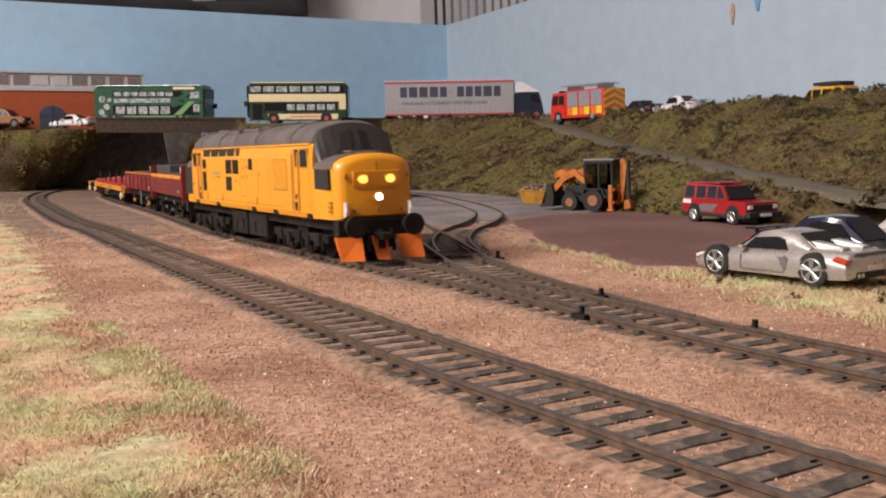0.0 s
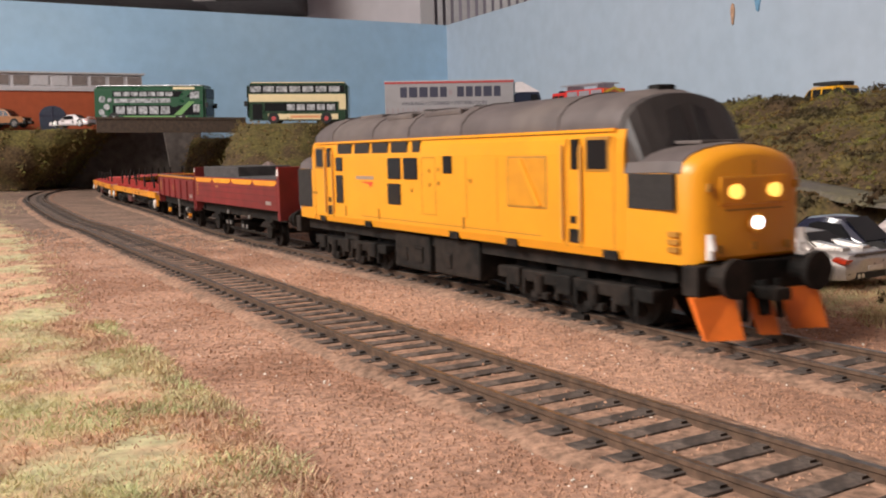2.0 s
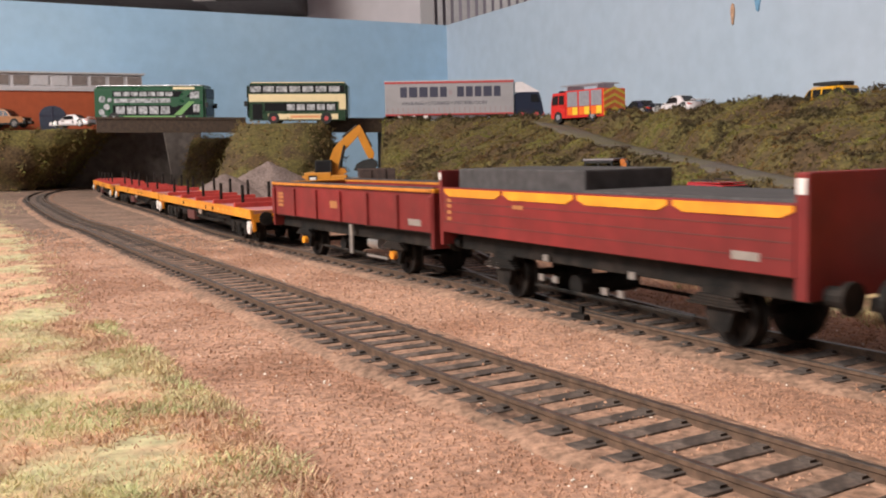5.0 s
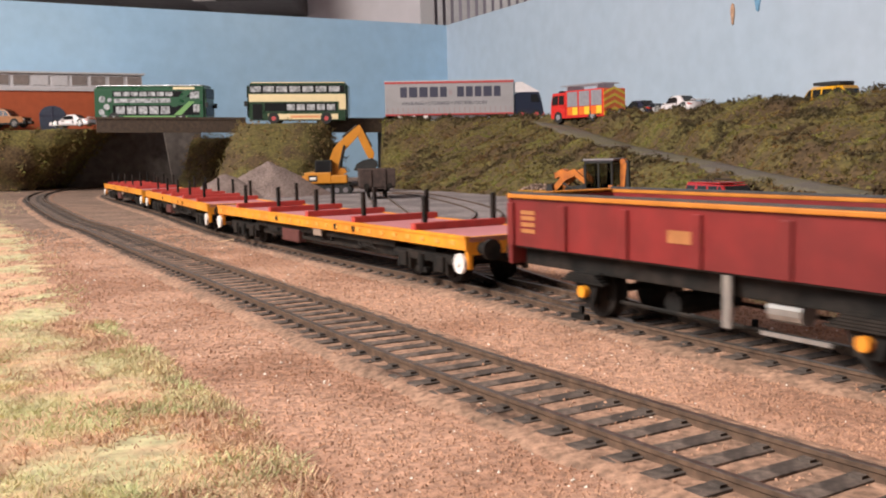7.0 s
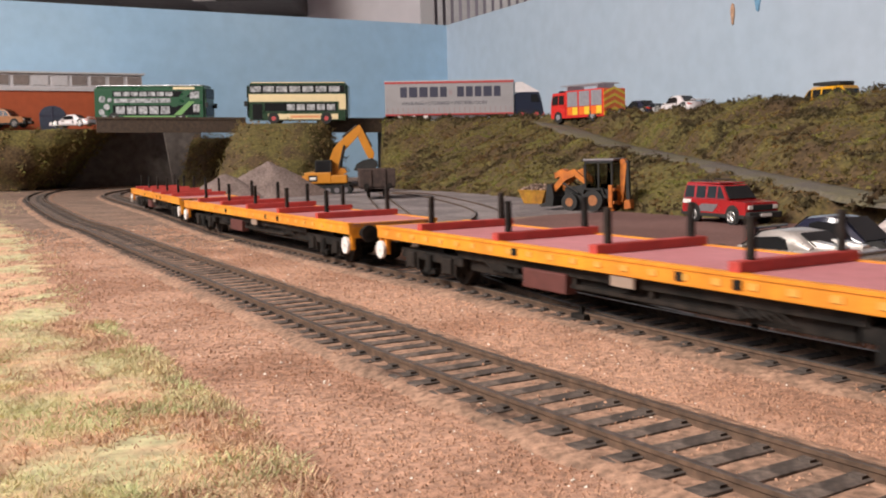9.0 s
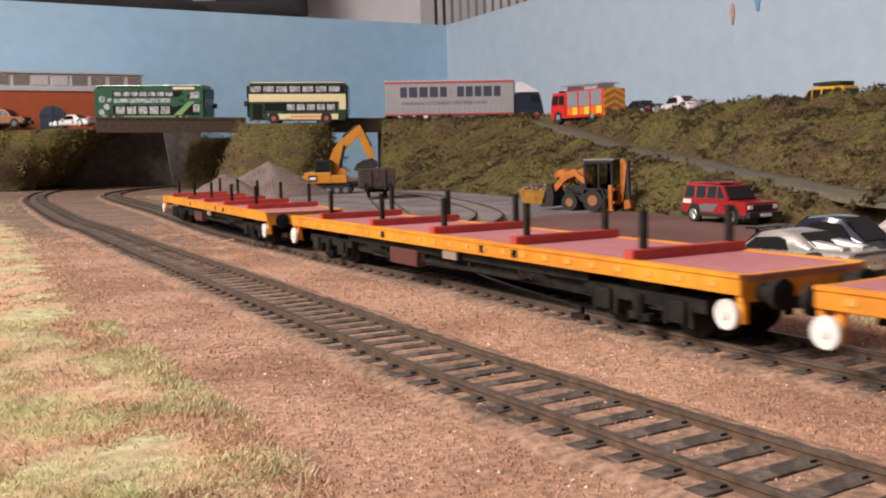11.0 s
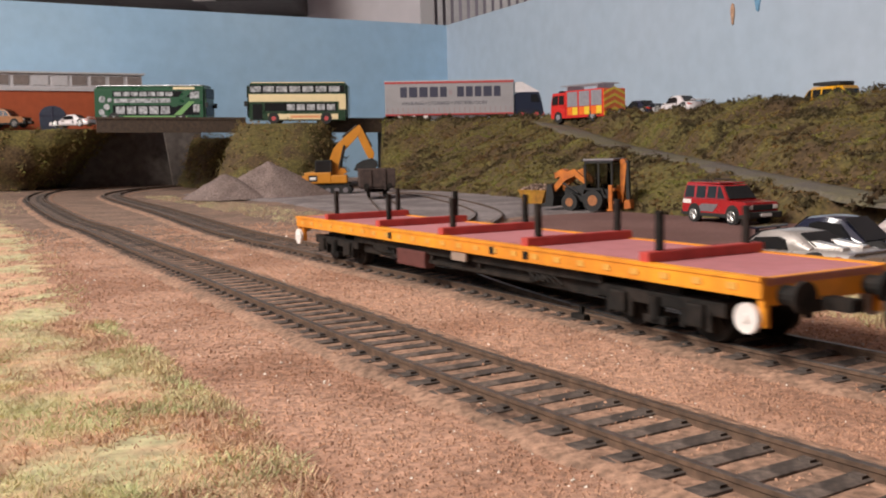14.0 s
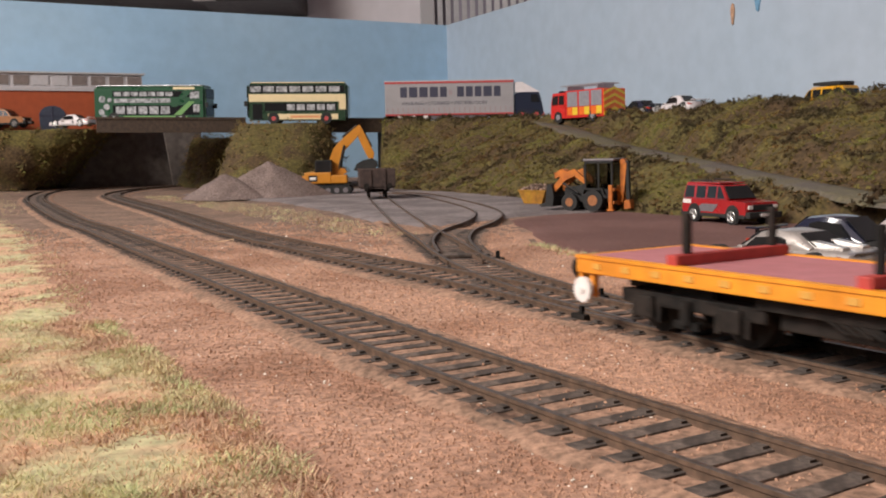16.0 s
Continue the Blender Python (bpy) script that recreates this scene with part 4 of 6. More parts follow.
M_CARGREY = mat("car_grey_trim", (0.16, 0.14, 0.15), 0.5, vary=0.08)
M_CARBROWN = mat("car_bronze", (0.32, 0.14, 0.06), 0.35, 0.3, vary=0.05)
M_TAILRED = mat("tail_lamp_red", (0.55, 0.05, 0.02), 0.15, vary=0.1)
M_VANYELLOW = mat("van_yellow", (0.75, 0.38, 0.01), 0.35, vary=0.04, coat=0.3)

track("track_siding", L_SIDING, 12, L_SIDING[0][-1], "old siding track sunk in the concrete yard", z=-0.1, bed=(300, 9999), lay=415)
track("track_spur", L_SPUR, 8, L_SPUR[0][-1] - 22, "curved spur track sunk in the yard", z=-0.15, bed=(L_SPUR[0][-1] - 165, L_SPUR[0][-1] - 60), lay=L_SPUR[0][-1] - 150)
h_t = np.array([0.12, -0.99])
frog = thing("turnout_frog", "dark plastic crossing of the turnout with check rails", "track crossing", mm(5, 384, 0, 0, 0, math.degrees(math.atan2(h_t[1], h_t[0]))))
part("cross_bar", [B(-2.4, 2.4, -9, 13, -1.7, -0.5, bev=0.25)], M_SLEEPER, frog)
parts("check_rail", [B(-34, 26, y - 0.45, y + 0.45, -1.8, -0.25, bev=0.12) for y in (-6.4, 6.4)], M_RAIL_SIDE, frog)
tb = thing("point_lever", "small black point lever beside the turnout", "point lever", mm(21, 378, -2.6))
part("base", [B(-2.6, 2.6, -2, 2, 0, 1.0, bev=0.2)], M_BLACK, tb)
part("arm", [B(-0.8, 0.8, -0.8, 0.8, 0.9, 3.6, bev=0.2)], M_BLACK, tb)
for x, y in ((43, 268), (33.5, 238.5), (68, 214)):
    tb = thing("point_motor", "small dark point switch box on the sleepers", "switch box", mm(x, y, -2.8, 0, 0, -60))
    part("box", [B(-2.6, 2.6, -1.5, 1.5, 0, 2.4, bev=0.3)], M_BLACK, tb)
    part("pin", [B(-0.5, 0.5, -0.5, 0.5, 2.3, 4.2)], M_BLACK, tb)


def heap(name, x, y, r, h, label, seed):
    vs, fs, n, rings = [], [], 44, 16
    for k in range(rings + 1):
        q = k / rings
        for i in range(n):
            a = i * math.tau / n
            rr = r * q * (1 + 0.10 * math.sin(2 * a + seed) + 0.05 * math.sin(5 * a + seed))
            z = h * max(0, (1 - q ** 1.12)) - 1.6
            px, py = x + rr * math.cos(a), y + rr * math.sin(a)
            vs.append((px, py, z + rough(px, py, 7, 1.4, seed) * (1 - 0.5 * q)))
    for k in range(rings):
        for i in range(n):
            fs.append((k * n + i, k * n + (i + 1) % n, (k + 1) * n + (i + 1) % n, (k + 1) * n + i))
    ob = raw(name, vs, fs, M_GRAVEL, smooth=True)
    tagged(ob, label, "gravel heap", kind="stuff")


heap("gravel_heap", -172, 990, 58, 34, "grey-brown heap of fine gravel in the yard", 1)
heap("gravel_heap", -209, 964, 46, 24, "smaller heap of gravel beside another", 4)


def wheel(parent, x, y, z, r, w, side, rim=M_STEEL, spokes=5, rim_r=0.62):
    t = part("wheel", [C((x, y - w / 2, z), (x, y + w / 2, z), r, 22)], M_RUBBER, parent)
    yo = y + side * w / 2
    part("rim", [C((x, yo - side * 0.25, z), (x, yo + side * 0.12, z), r * rim_r, 18)], M_RUBBER if spokes else rim, t)
    if spokes:
        bm = bmesh.new()
        for k in range(spokes):
            a = k * math.tau / spokes + 0.3
            for da in (-0.17, 0.17):
                tube(bm, (x, yo + side * 0.25, z), (x + math.cos(a + da) * r * rim_r, yo + side * 0.3, z + math.sin(a + da) * r * rim_r), r * 0.075, 6)
        tube(bm, (x, yo, z), (x, yo + side * 0.4, z), r * 0.17, 10)
        for k in range(24):
            a, b = k * math.tau / 24, (k + 1) * math.tau / 24
            tube(bm, (x + math.cos(a) * r * rim_r, yo + side * 0.2, z + math.sin(a) * r * rim_r), (x + math.cos(b) * r * rim_r, yo + side * 0.2, z + math.sin(b) * r * rim_r), r * 0.055, 6)
        part("spokes", bm, rim, t)
    return t


def shell(t, name, stations, material, label="", smooth=True):
    """Car shell: stations of (x, half width at sill, half width at shoulder, z sill, z shoulder, half width at crown, z crown)."""
    bm = bmesh.new()
    secs = []
    for x, ws, wm, zs, zm, wt, zt in stations:
        half = [(-ws, zs), (-wm, zs + (zm - zs) * 0.45), (-wm * 0.97, zm - (zm - zs) * 0.12), (-wt - (wm - wt) * 0.35, zm + (zt - zm) * 0.45), (-wt, zm + (zt - zm) * 0.85), (-wt * 0.55, zt)]
        ring = half + [(-y, z) for y, z in half[::-1]]
        secs.append([(x, y, z) for y, z in ring])
    loft(bm, secs)
    return part(name, bm, material, t, label, smooth=smooth)


def sports_car(m, paint, label, hgt=15.3, roofed=True, rim=M_STEEL):
    """Low coupe, nose towards +x."""
    t = thing("sports_car", label, "car", m)
    z = 2.0
    st = [(-30, 8.0, 9.0, 3.2, 6.6, 7.5, 8.2), (-28.5, 10.6, 11.4, 2.4, 7.4, 9.5, 9.6), (-22, 11.4, 12.4, 2.0, 8.2, 9.8, 10.3), (-14, 11.6, 12.5, 1.9, 8.3, 9.6, 10.0), (-6, 11.4, 12.1, 1.9, 7.9, 9.6, 9.4), (6, 11.3, 11.9, 1.9, 7.4, 9.6, 8.8), (14, 11.4, 12.1, 1.9, 7.3, 9.4, 8.4), (21, 11.3, 12.0, 2.0, 7.0, 9.0, 7.9), (27, 10.4, 11.0, 2.2, 5.6, 8.0, 6.5), (30, 7.5, 8.4, 2.6, 4.2, 6.0, 4.8)]
    body = shell(t, "body", st, paint)
    roof = shell(t, "roof", [(-15, 9.4, 9.6, 9.0, 10.2, 8.2, 10.6), (-9, 9.2, 9.2, 9.0, 12.6, 7.4, hgt - 0.8), (-2, 9.2, 9.2, 8.8, 13.0, 7.2, hgt), (4, 9.3, 9.3, 8.6, 12.0, 7.2, hgt - 0.8), (12, 9.2, 9.4, 8.0, 8.6, 7.6, 9.0)], paint)
    for s in (-1, 1):
        bm = bmesh.new()
        prism(bm, [(-7.5, 9.6), (8.8, 9.2), (4.2, hgt - 2.6), (-3.6, hgt - 2.0), (-6.4, hgt - 2.8)], s * 8.4, s * 9.75)
        part("side_window", bm, M_CABGLASS, roof)
        part("mirror", [B(7, 9, min(s * 10.2, s * 12.6), max(s * 10.2, s * 12.6), 8.8, 10.2, bev=0.4)], paint, body)
        parts("door_line", [B(-8.4, -8.1, min(s * 11.6, s * 12.25), max(s * 11.6, s * 12.25), 3.4, 8.0), B(8.0, 8.3, min(s * 11.6, s * 12.05), max(s * 11.6, s * 12.05), 3.0, 7.4), B(-8, 8, min(s * 11.6, s * 12.1), max(s * 11.6, s * 12.1), 3.0, 3.3)], M_CARGREY, body)
        part("air_scoop", [P([(-9.5, 7.4), (-6.2, 7.6), (-7.8, 4.2), (-9.0, 4.2)], s * 11.6, s * 12.4)], M_CARGREY, body)
        for x in (-18.2, 17.8):
            part("wheel_arch", [C((x, s * 9.5, 4.7), (x, s * 12.2, 4.7), 5.0, 22)], M_RUBBER, body)
            wheel(t, x, s * 10.95, 4.5, 4.5, 2.8, s, rim, 5, 0.74)
        part("tail_lamp", [P([(-29.3, 8.1), (-25.6, 8.9), (-24.6, 7.8), (-28.9, 7.0)], s * 9.0, s * 12.15)], M_TAILRED, body, "red tail lamp cluster")
        part("headlamp", [P([(24, 7.0), (27, 6.0), (26.6, 5.2), (23.6, 6.4)], s * 8.2, s * 11.3)], M_WHITE, body)
        for y in (5.6, 7.4):
            part("exhaust", [C((-30.2, s * y, 3.6), (-29, s * y, 3.6), 0.7, 10)], M_STEEL, body)
    bm = bmesh.new()
    loft(bm, [[(12.4, -7.4, 8.9), (12.4, 7.4, 8.9), (4.6, 6.4, hgt - 1.1), (4.6, -6.4, hgt - 1.1)], [(12.9, -7.4, 9.2), (12.9, 7.4, 9.2), (5.0, 6.4, hgt - 0.7), (5.0, -6.4, hgt - 0.7)]])
    part("windscreen", bm, M_CABGLASS, roof)
    bm = bmesh.new()
    loft(bm, [[(-15.3, -7, 10.6), (-15.3, 7, 10.6), (-9.4, 6.2, hgt - 1.2), (-9.4, -6.2, hgt - 1.2)], [(-15.7, -7, 10.9), (-15.7, 7, 10.9), (-9.7, 6.2, hgt - 0.8), (-9.7, -6.2, hgt - 0.8)]])
    part("rear_window", bm, M_CABGLASS, roof)
    if roofed:
        for s in (-1, 1):
            bm = bmesh.new()
            loft(bm, [[(-24, s * 4.6 + y, 10.0 + z_) for y, z_ in ((-2.0, 0), (-1.4, 0.9), (1.4, 0.9), (2.0, 0))], [(-12.5, s * 4.6 + y, 10.2 + z_) for y, z_ in ((-2.8, 0), (-2.0, 2.2), (2.0, 2.2), (2.8, 0))]])
            part("engine_hump", bm, paint, body, smooth=True)
        part("spoiler", [B(-29.4, -27.2, -8.5, 8.5, 9.2, 9.9, bev=0.25)], M_CARGREY, body)
    else:
        part("spoiler", [B(-31.5, -26.5, -9.5, 9.5, 11.2, 12.0, bev=0.3), B(-29, -28, -7, -6, 8.5, 11.4), B(-29, -28, 6, 7, 8.5, 11.4)], paint, body)
    part("rear_panel", [B(-30.1, -28.8, -8.5, 8.5, 2.6, 4.6, bev=0.2)], M_RUBBER, body)
    part("plate_bar", [B(-30.35, -30.0, -3.2, 3.2, 5.0, 6.2)], M_WHITE, body)
    return t


ang = math.degrees(math.atan2(0.845, -0.535))
sports_car(mm(106.5, 304, -1.6, 0, 0, ang), M_CARSILVER, "silver mid-engined sports car parked on the car park")
sports_car(mm(134, 330, -1.6, 0, 0, -52), M_CARNAVY, "dark navy blue coupe with rear spoiler, parked", hgt=17.0, roofed=False)
sports_car(mm(168, 340, -1.6, 0, 0, -52), M_CARPALE, "pale silver-pink coupe parked beside a navy coupe", hgt=17.0, roofed=False)


def off_roader(m, paint, label, stripe=True, rack=False):
    t = thing("off_road_car", label, "car", m)
    bm = bmesh.new()
    prism(bm, [(-29, 5), (29, 5), (29.6, 8), (29.2, 13.2), (11, 14.2), (-29.4, 14.2), (-29.8, 8)], -11.6, 11.6)
    bmesh.ops.bevel(bm, geom=list(bm.edges), offset=0.7, segments=2, affect="EDGES")
    body = part("body", bm, paint, t)
    bm = bmesh.new()
    loft(bm, [[(-29.2, -11.2, 14), (12.4, -11.2, 14), (12.4, 11.2, 14), (-29.2, 11.2, 14)], [(-27.4, -9.8, 23.6), (5.6, -9.8, 22.6), (5.6, 9.8, 22.6), (-27.4, 9.8, 23.6)]])
    bmesh.ops.bevel(bm, geom=list(bm.edges), offset=0.6, segments=2, affect="EDGES")
    cabin = part("cabin", bm, paint, t)
    part("roof_panel", [B(-27, 3.5, -9.4, 9.4, 23.2, 24.1, bev=0.4)], paint, cabin)
    for s in (-1, 1):
        for x0, x1, dx in ((-27.6, -18.6, 1.0), (-16.6, -7.8, 0.2), (-6.2, 2.0, 0.2), (3.0, 10.2, -5.2)):
            bm = bmesh.new()
            top = 22.0
            q0 = [(x0, 14.9), (x1, 14.9), (min(x1, x1 + dx if dx < 0 else x1), top), (x0 + (dx if dx > 0 else 0), top)]
            loft(bm, [[(x, s * (11.25 - (z - 14) * 0.148), z) for x, z in q0], [(x, s * (10.6 - (z - 14) * 0.148), z) for x, z in q0]])
            part("side_window", bm, M_CABGLASS, cabin)
        part("roof_rail", [C((-24, s * 8.6, 24), (-23, s * 8.6, 25.2), 0.4, 6), C((-23, s * 8.6, 25.2), (-5, s * 8.6, 25.2), 0.45, 8), C((-5, s * 8.6, 25.2), (-4, s * 8.6, 24), 0.4, 6)], M_RUBBER, cabin)
        if stripe:
            part("side_stripe", [P([(-18, 7.0), (0, 7.0), (5, 11.5), (-10, 11.5)], s * 11.4, s * 11.75)], M_CARGREY, body, "grey diagonal side stripe")
            part("rear_decal", [P([(-28.5, 11.4), (-20.5, 11.4), (-20.5, 13.8), (-28.5, 13.8)], s * 11.4, s * 11.72)], M_WHITE, body)
        part("sill", [B(-28, 28, min(s * 10.6, s * 11.8), max(s * 10.6, s * 11.8), 4.0, 6.2, bev=0.3)], M_RUBBER, body)
        for x in (-17.2, 17.6):
            part("wheel_arch", [C((x, s * 10.2, 5.6), (x, s * 11.85, 5.6), 6.0, 20)], M_RUBBER, body)
            wheel(t, x, s * 10.9, 4.9, 4.9, 3.0, s, M_STEEL, 5, 0.62)
        part("headlamp", [B(29.2, 30.1, min(s * 7.2, s * 10.4), max(s * 7.2, s * 10.4), 9.4, 11.6, bev=0.3)], M_WHITE, body)
    bm = bmesh.new()
    loft(bm, [[(12.3, -9.6, 14.8), (12.3, 9.6, 14.8), (6.6, 8.6, 22.0), (6.6, -8.6, 22.0)], [(12.9, -9.6, 14.9), (12.9, 9.6, 14.9), (7.2, 8.6, 22.1), (7.2, -8.6, 22.1)]])
    part("windscreen", bm, M_CABGLASS, cabin)
    part("rear_window", [B(-29.2, -28.2, -8, 8, 16, 21.6, bev=0.2)], M_CABGLASS, cabin)
    part("grille", [B(29.2, 30.0, -7, 7, 8.8, 12.0, bev=0.3)], M_RUBBER, body)
    part("bumper", [B(28.4, 32.4, -11.6, 11.6, 4.4, 8.0, bev=0.6)], M_RUBBER, body)
    part("rear_bumper", [B(-31, -28.8, -11.4, 11.4, 4.4, 7.4, bev=0.5)], M_RUBBER, body)
    part("plate_bar", [B(32.3, 32.7, -3.8, 3.8, 5.4, 7.2)], M_WHITE, body)
    if rack:
        part("roof_rack", [B(-24, 3, -9, 9, 25.2, 28.0, bev=0.8)], M_RUBBER, cabin)
    return t


off_roader(mm(150, 517, -1.6, 0, 0, -67) @ Matrix.Scale(0.88, 4), M_CARRED, "red off-road estate car with grey side stripe, parked")


def backhoe():
    t = thing("backhoe_loader", "orange-yellow backhoe loader with dark cab, parked", "digger", mm(103, 640, -1.4, 0, 0, 146) @ Matrix.Scale(0.9, 4))
    rust = mat("wheel_rust_orange", (0.30, 0.11, 0.035), 0.6, vary=0.25, size=0.002)
    part("chassis", [B(-14, 26, -6, 6, 6, 12, bev=0.8)], M_RUBBER, t)
    part("bonnet", [P([(8, 12), (26, 12), (26, 16.5), (8, 19)], -5.5, 5.5)], M_RUBBER, t)
    posts = [B(x, x + 1.1, y, y + 1.1, 13, 35.5) for x in (-13.2, -3, 7.4) for y in (-9.2, 8.1)]
    cab = part("cab", [B(-13.5, 8.5, -9.2, 9.2, 9, 15.5, bev=0.5), B(-13.2, 8.5, -9.2, -8.2, 33.8, 35.6), B(-13.2, 8.5, 8.2, 9.2, 33.8, 35.6)] + posts, M_RUBBER, t, "dark framed cab")
    part("cab_roof", [B(-14.5, 9.5, -9.8, 9.8, 35.4, 37.0, bev=0.6)], M_CARGREY, cab)
    for s in (-1, 1):
        for x0, x1 in ((-12.1, -3.1), (-1.9, 7.3)):
            part("cab_window", [B(x0, x1, min(s * 8.4, s * 8.7), max(s * 8.4, s * 8.7), 15.4, 33.8)], M_CLEAR, cab)
    part("rear_window", [B(-12.9, -12.6, -8, 8, 15.4, 33.8)], M_CLEAR, cab)
    part("windscreen", [B(7.7, 8.0, -8, 8, 15.4, 33.8)], M_CLEAR, cab)
    part("seat", [B(-7, -1, -3, 3, 14, 19, bev=0.8), B(-8, -6, -3, 3, 18, 27, bev=0.6)], M_RUBBER, cab)
    part("steering_wheel", [C((3, 0, 15), (2, 0, 21.5), 0.5, 6), C((2.2, 0, 21.4), (1.6, 0, 22.0), 2.6, 14)], M_RUBBER, cab)
    part("exhaust_stack", [C((10.5, 5.0, 17), (10.5, 5.0, 31), 0.6, 8)], M_RUBBER, t)
    for s in (-1, 1):
        wheel(t, 1.0, s * 9.6, 7.6, 7.6, 5, s, rust, 0, 0.5)
        wheel(t, 20, s * 8.6, 6.2, 6.2, 4.2, s, rust, 0, 0.5)
        part("mudguard", [P([(-8, 12), (-6.5, 16.2), (8, 16.2), (9.5, 12), (8.4, 12), (7.4, 15.2), (-5.9, 15.2), (-7, 12)], s * 7, s * 12)], M_RUBBER, t)
        part("loader_arm", [P([(9, 19), (17, 25), (24, 22), (33, 13), (34.5, 8), (37, 9), (35, 16), (26, 27), (17, 30), (9, 23)], s * 5.4, s * 8.0)], M_JCBY, t)
        part("loader_ram", [C((14, s * 8.6, 13), (26, s * 8.6, 20), 0.8, 8)], M_RUBBER, t)
        part("stabiliser", [B(-14, -11.2, min(s * 9.4, s * 12), max(s * 9.4, s * 12), 1.0, 18.5, bev=0.3), B(-15, -10.4, min(s * 8.8, s * 12.6), max(s * 8.8, s * 12.6), 0.4, 1.6)], M_JCBY, t)
    part("front_bucket", [P([(33, 3), (42, 2.5), (44, 4), (39, 6), (37.5, 19), (34, 19), (32, 10)], -11.5, 11.5)], M_RUBBER, t)
    part("raised_arm", [P([(24, 20), (29, 25), (35, 23), (35, 27), (29, 30), (23, 27)], -4, 4)], M_JCBY, t)
    part("hoe_frame", [B(-15.4, -13.6, -11, 11, 5.2, 7.2, bev=0.3), B(-15.2, -13.4, -11, 11, 14.2, 16.2, bev=0.3), B(-15.2, -13.6, -2.5, 2.5, 4, 18, bev=0.3)], M_JCBY, t)
    part("hoe_boom", [P([(-18, 6), (-15.6, 6), (-15.8, 36), (-18.6, 37), (-20.6, 33)], -1.8, 1.8)], M_JCBY, t)
    part("hoe_stick", [P([(-22.8, 6), (-20.6, 6), (-19.2, 35), (-21.8, 35)], -1.5, 1.5)], M_RUBBER, t)
    part("hoe_ram", [C((-21.6, -2.2, 12), (-20.4, -2.2, 30), 0.6, 8)], M_STEEL, t)
    part("hoe_bucket", [P([(-24.6, 2), (-19.2, 1.2), (-19.6, 7.5), (-23.2, 8)], -3.6, 3.6)], M_JCBY, t)
    return t


backhoe()
M_SKIP = mat("skip_mustard", (0.38, 0.19, 0.012), 0.6, vary=0.2, size=0.003, second=(0.30, 0.13, 0.012), mix_size=0.012)
sk = thing("rubble_skip", "mustard yellow skip heaped with brick rubble", "skip", mm(72, 735, -1.4, 0, 0, -42) @ Matrix.Scale(0.85, 4))
bm = bmesh.new()
loft(bm, [[(-9.5, -9, 0.4), (9.5, -9, 0.4), (9.5, 9, 0.4), (-9.5, 9, 0.4)], [(-14.5, -10, 11.6), (14.5, -10, 11.6), (14.5, 10, 11.6), (-14.5, 10, 11.6)]])
part("hopper", bm, M_SKIP, sk)
part("rim", [B(-15, 15, s * 10 - 0.5, s * 10 + 0.5, 11, 12.2) for s in (-1, 1)] + [B(e * 14.6 - 0.5, e * 14.6 + 0.5, -10, 10, 11, 12.2) for e in (-1, 1)], M_SKIP, sk)
bm = bmesh.new()
rng = random.Random(4)
for k in range(130):
    x, y = rng.uniform(-13, 13), rng.uniform(-9, 9)
    z = 11.5 + (1 - (x / 14) ** 2) * (1 - (y / 10) ** 2) * 5 * rng.random() + 0.4
    r = rng.uniform(0.8, 1.9)
    m_ = mm(0, 0, 0, rng.uniform(0, 360), rng.uniform(0, 360), rng.uniform(0, 360)).to_3x3()
    b2 = bmesh.new()
    box(b2, -r, r, -r * 0.7, r * 0.7, -r * 0.5, r * 0.5)
    ix = [bm.verts.new(m_ @ v.co + Vector((x, y, z))) for v in b2.verts]
    b2.verts.index_update()
    for f in b2.faces:
        bm.faces.new([ix[v.index] for v in f.verts])
    b2.free()
tagged(part("rubble", bm, M_RUBBLE, sk), kind="stuff")


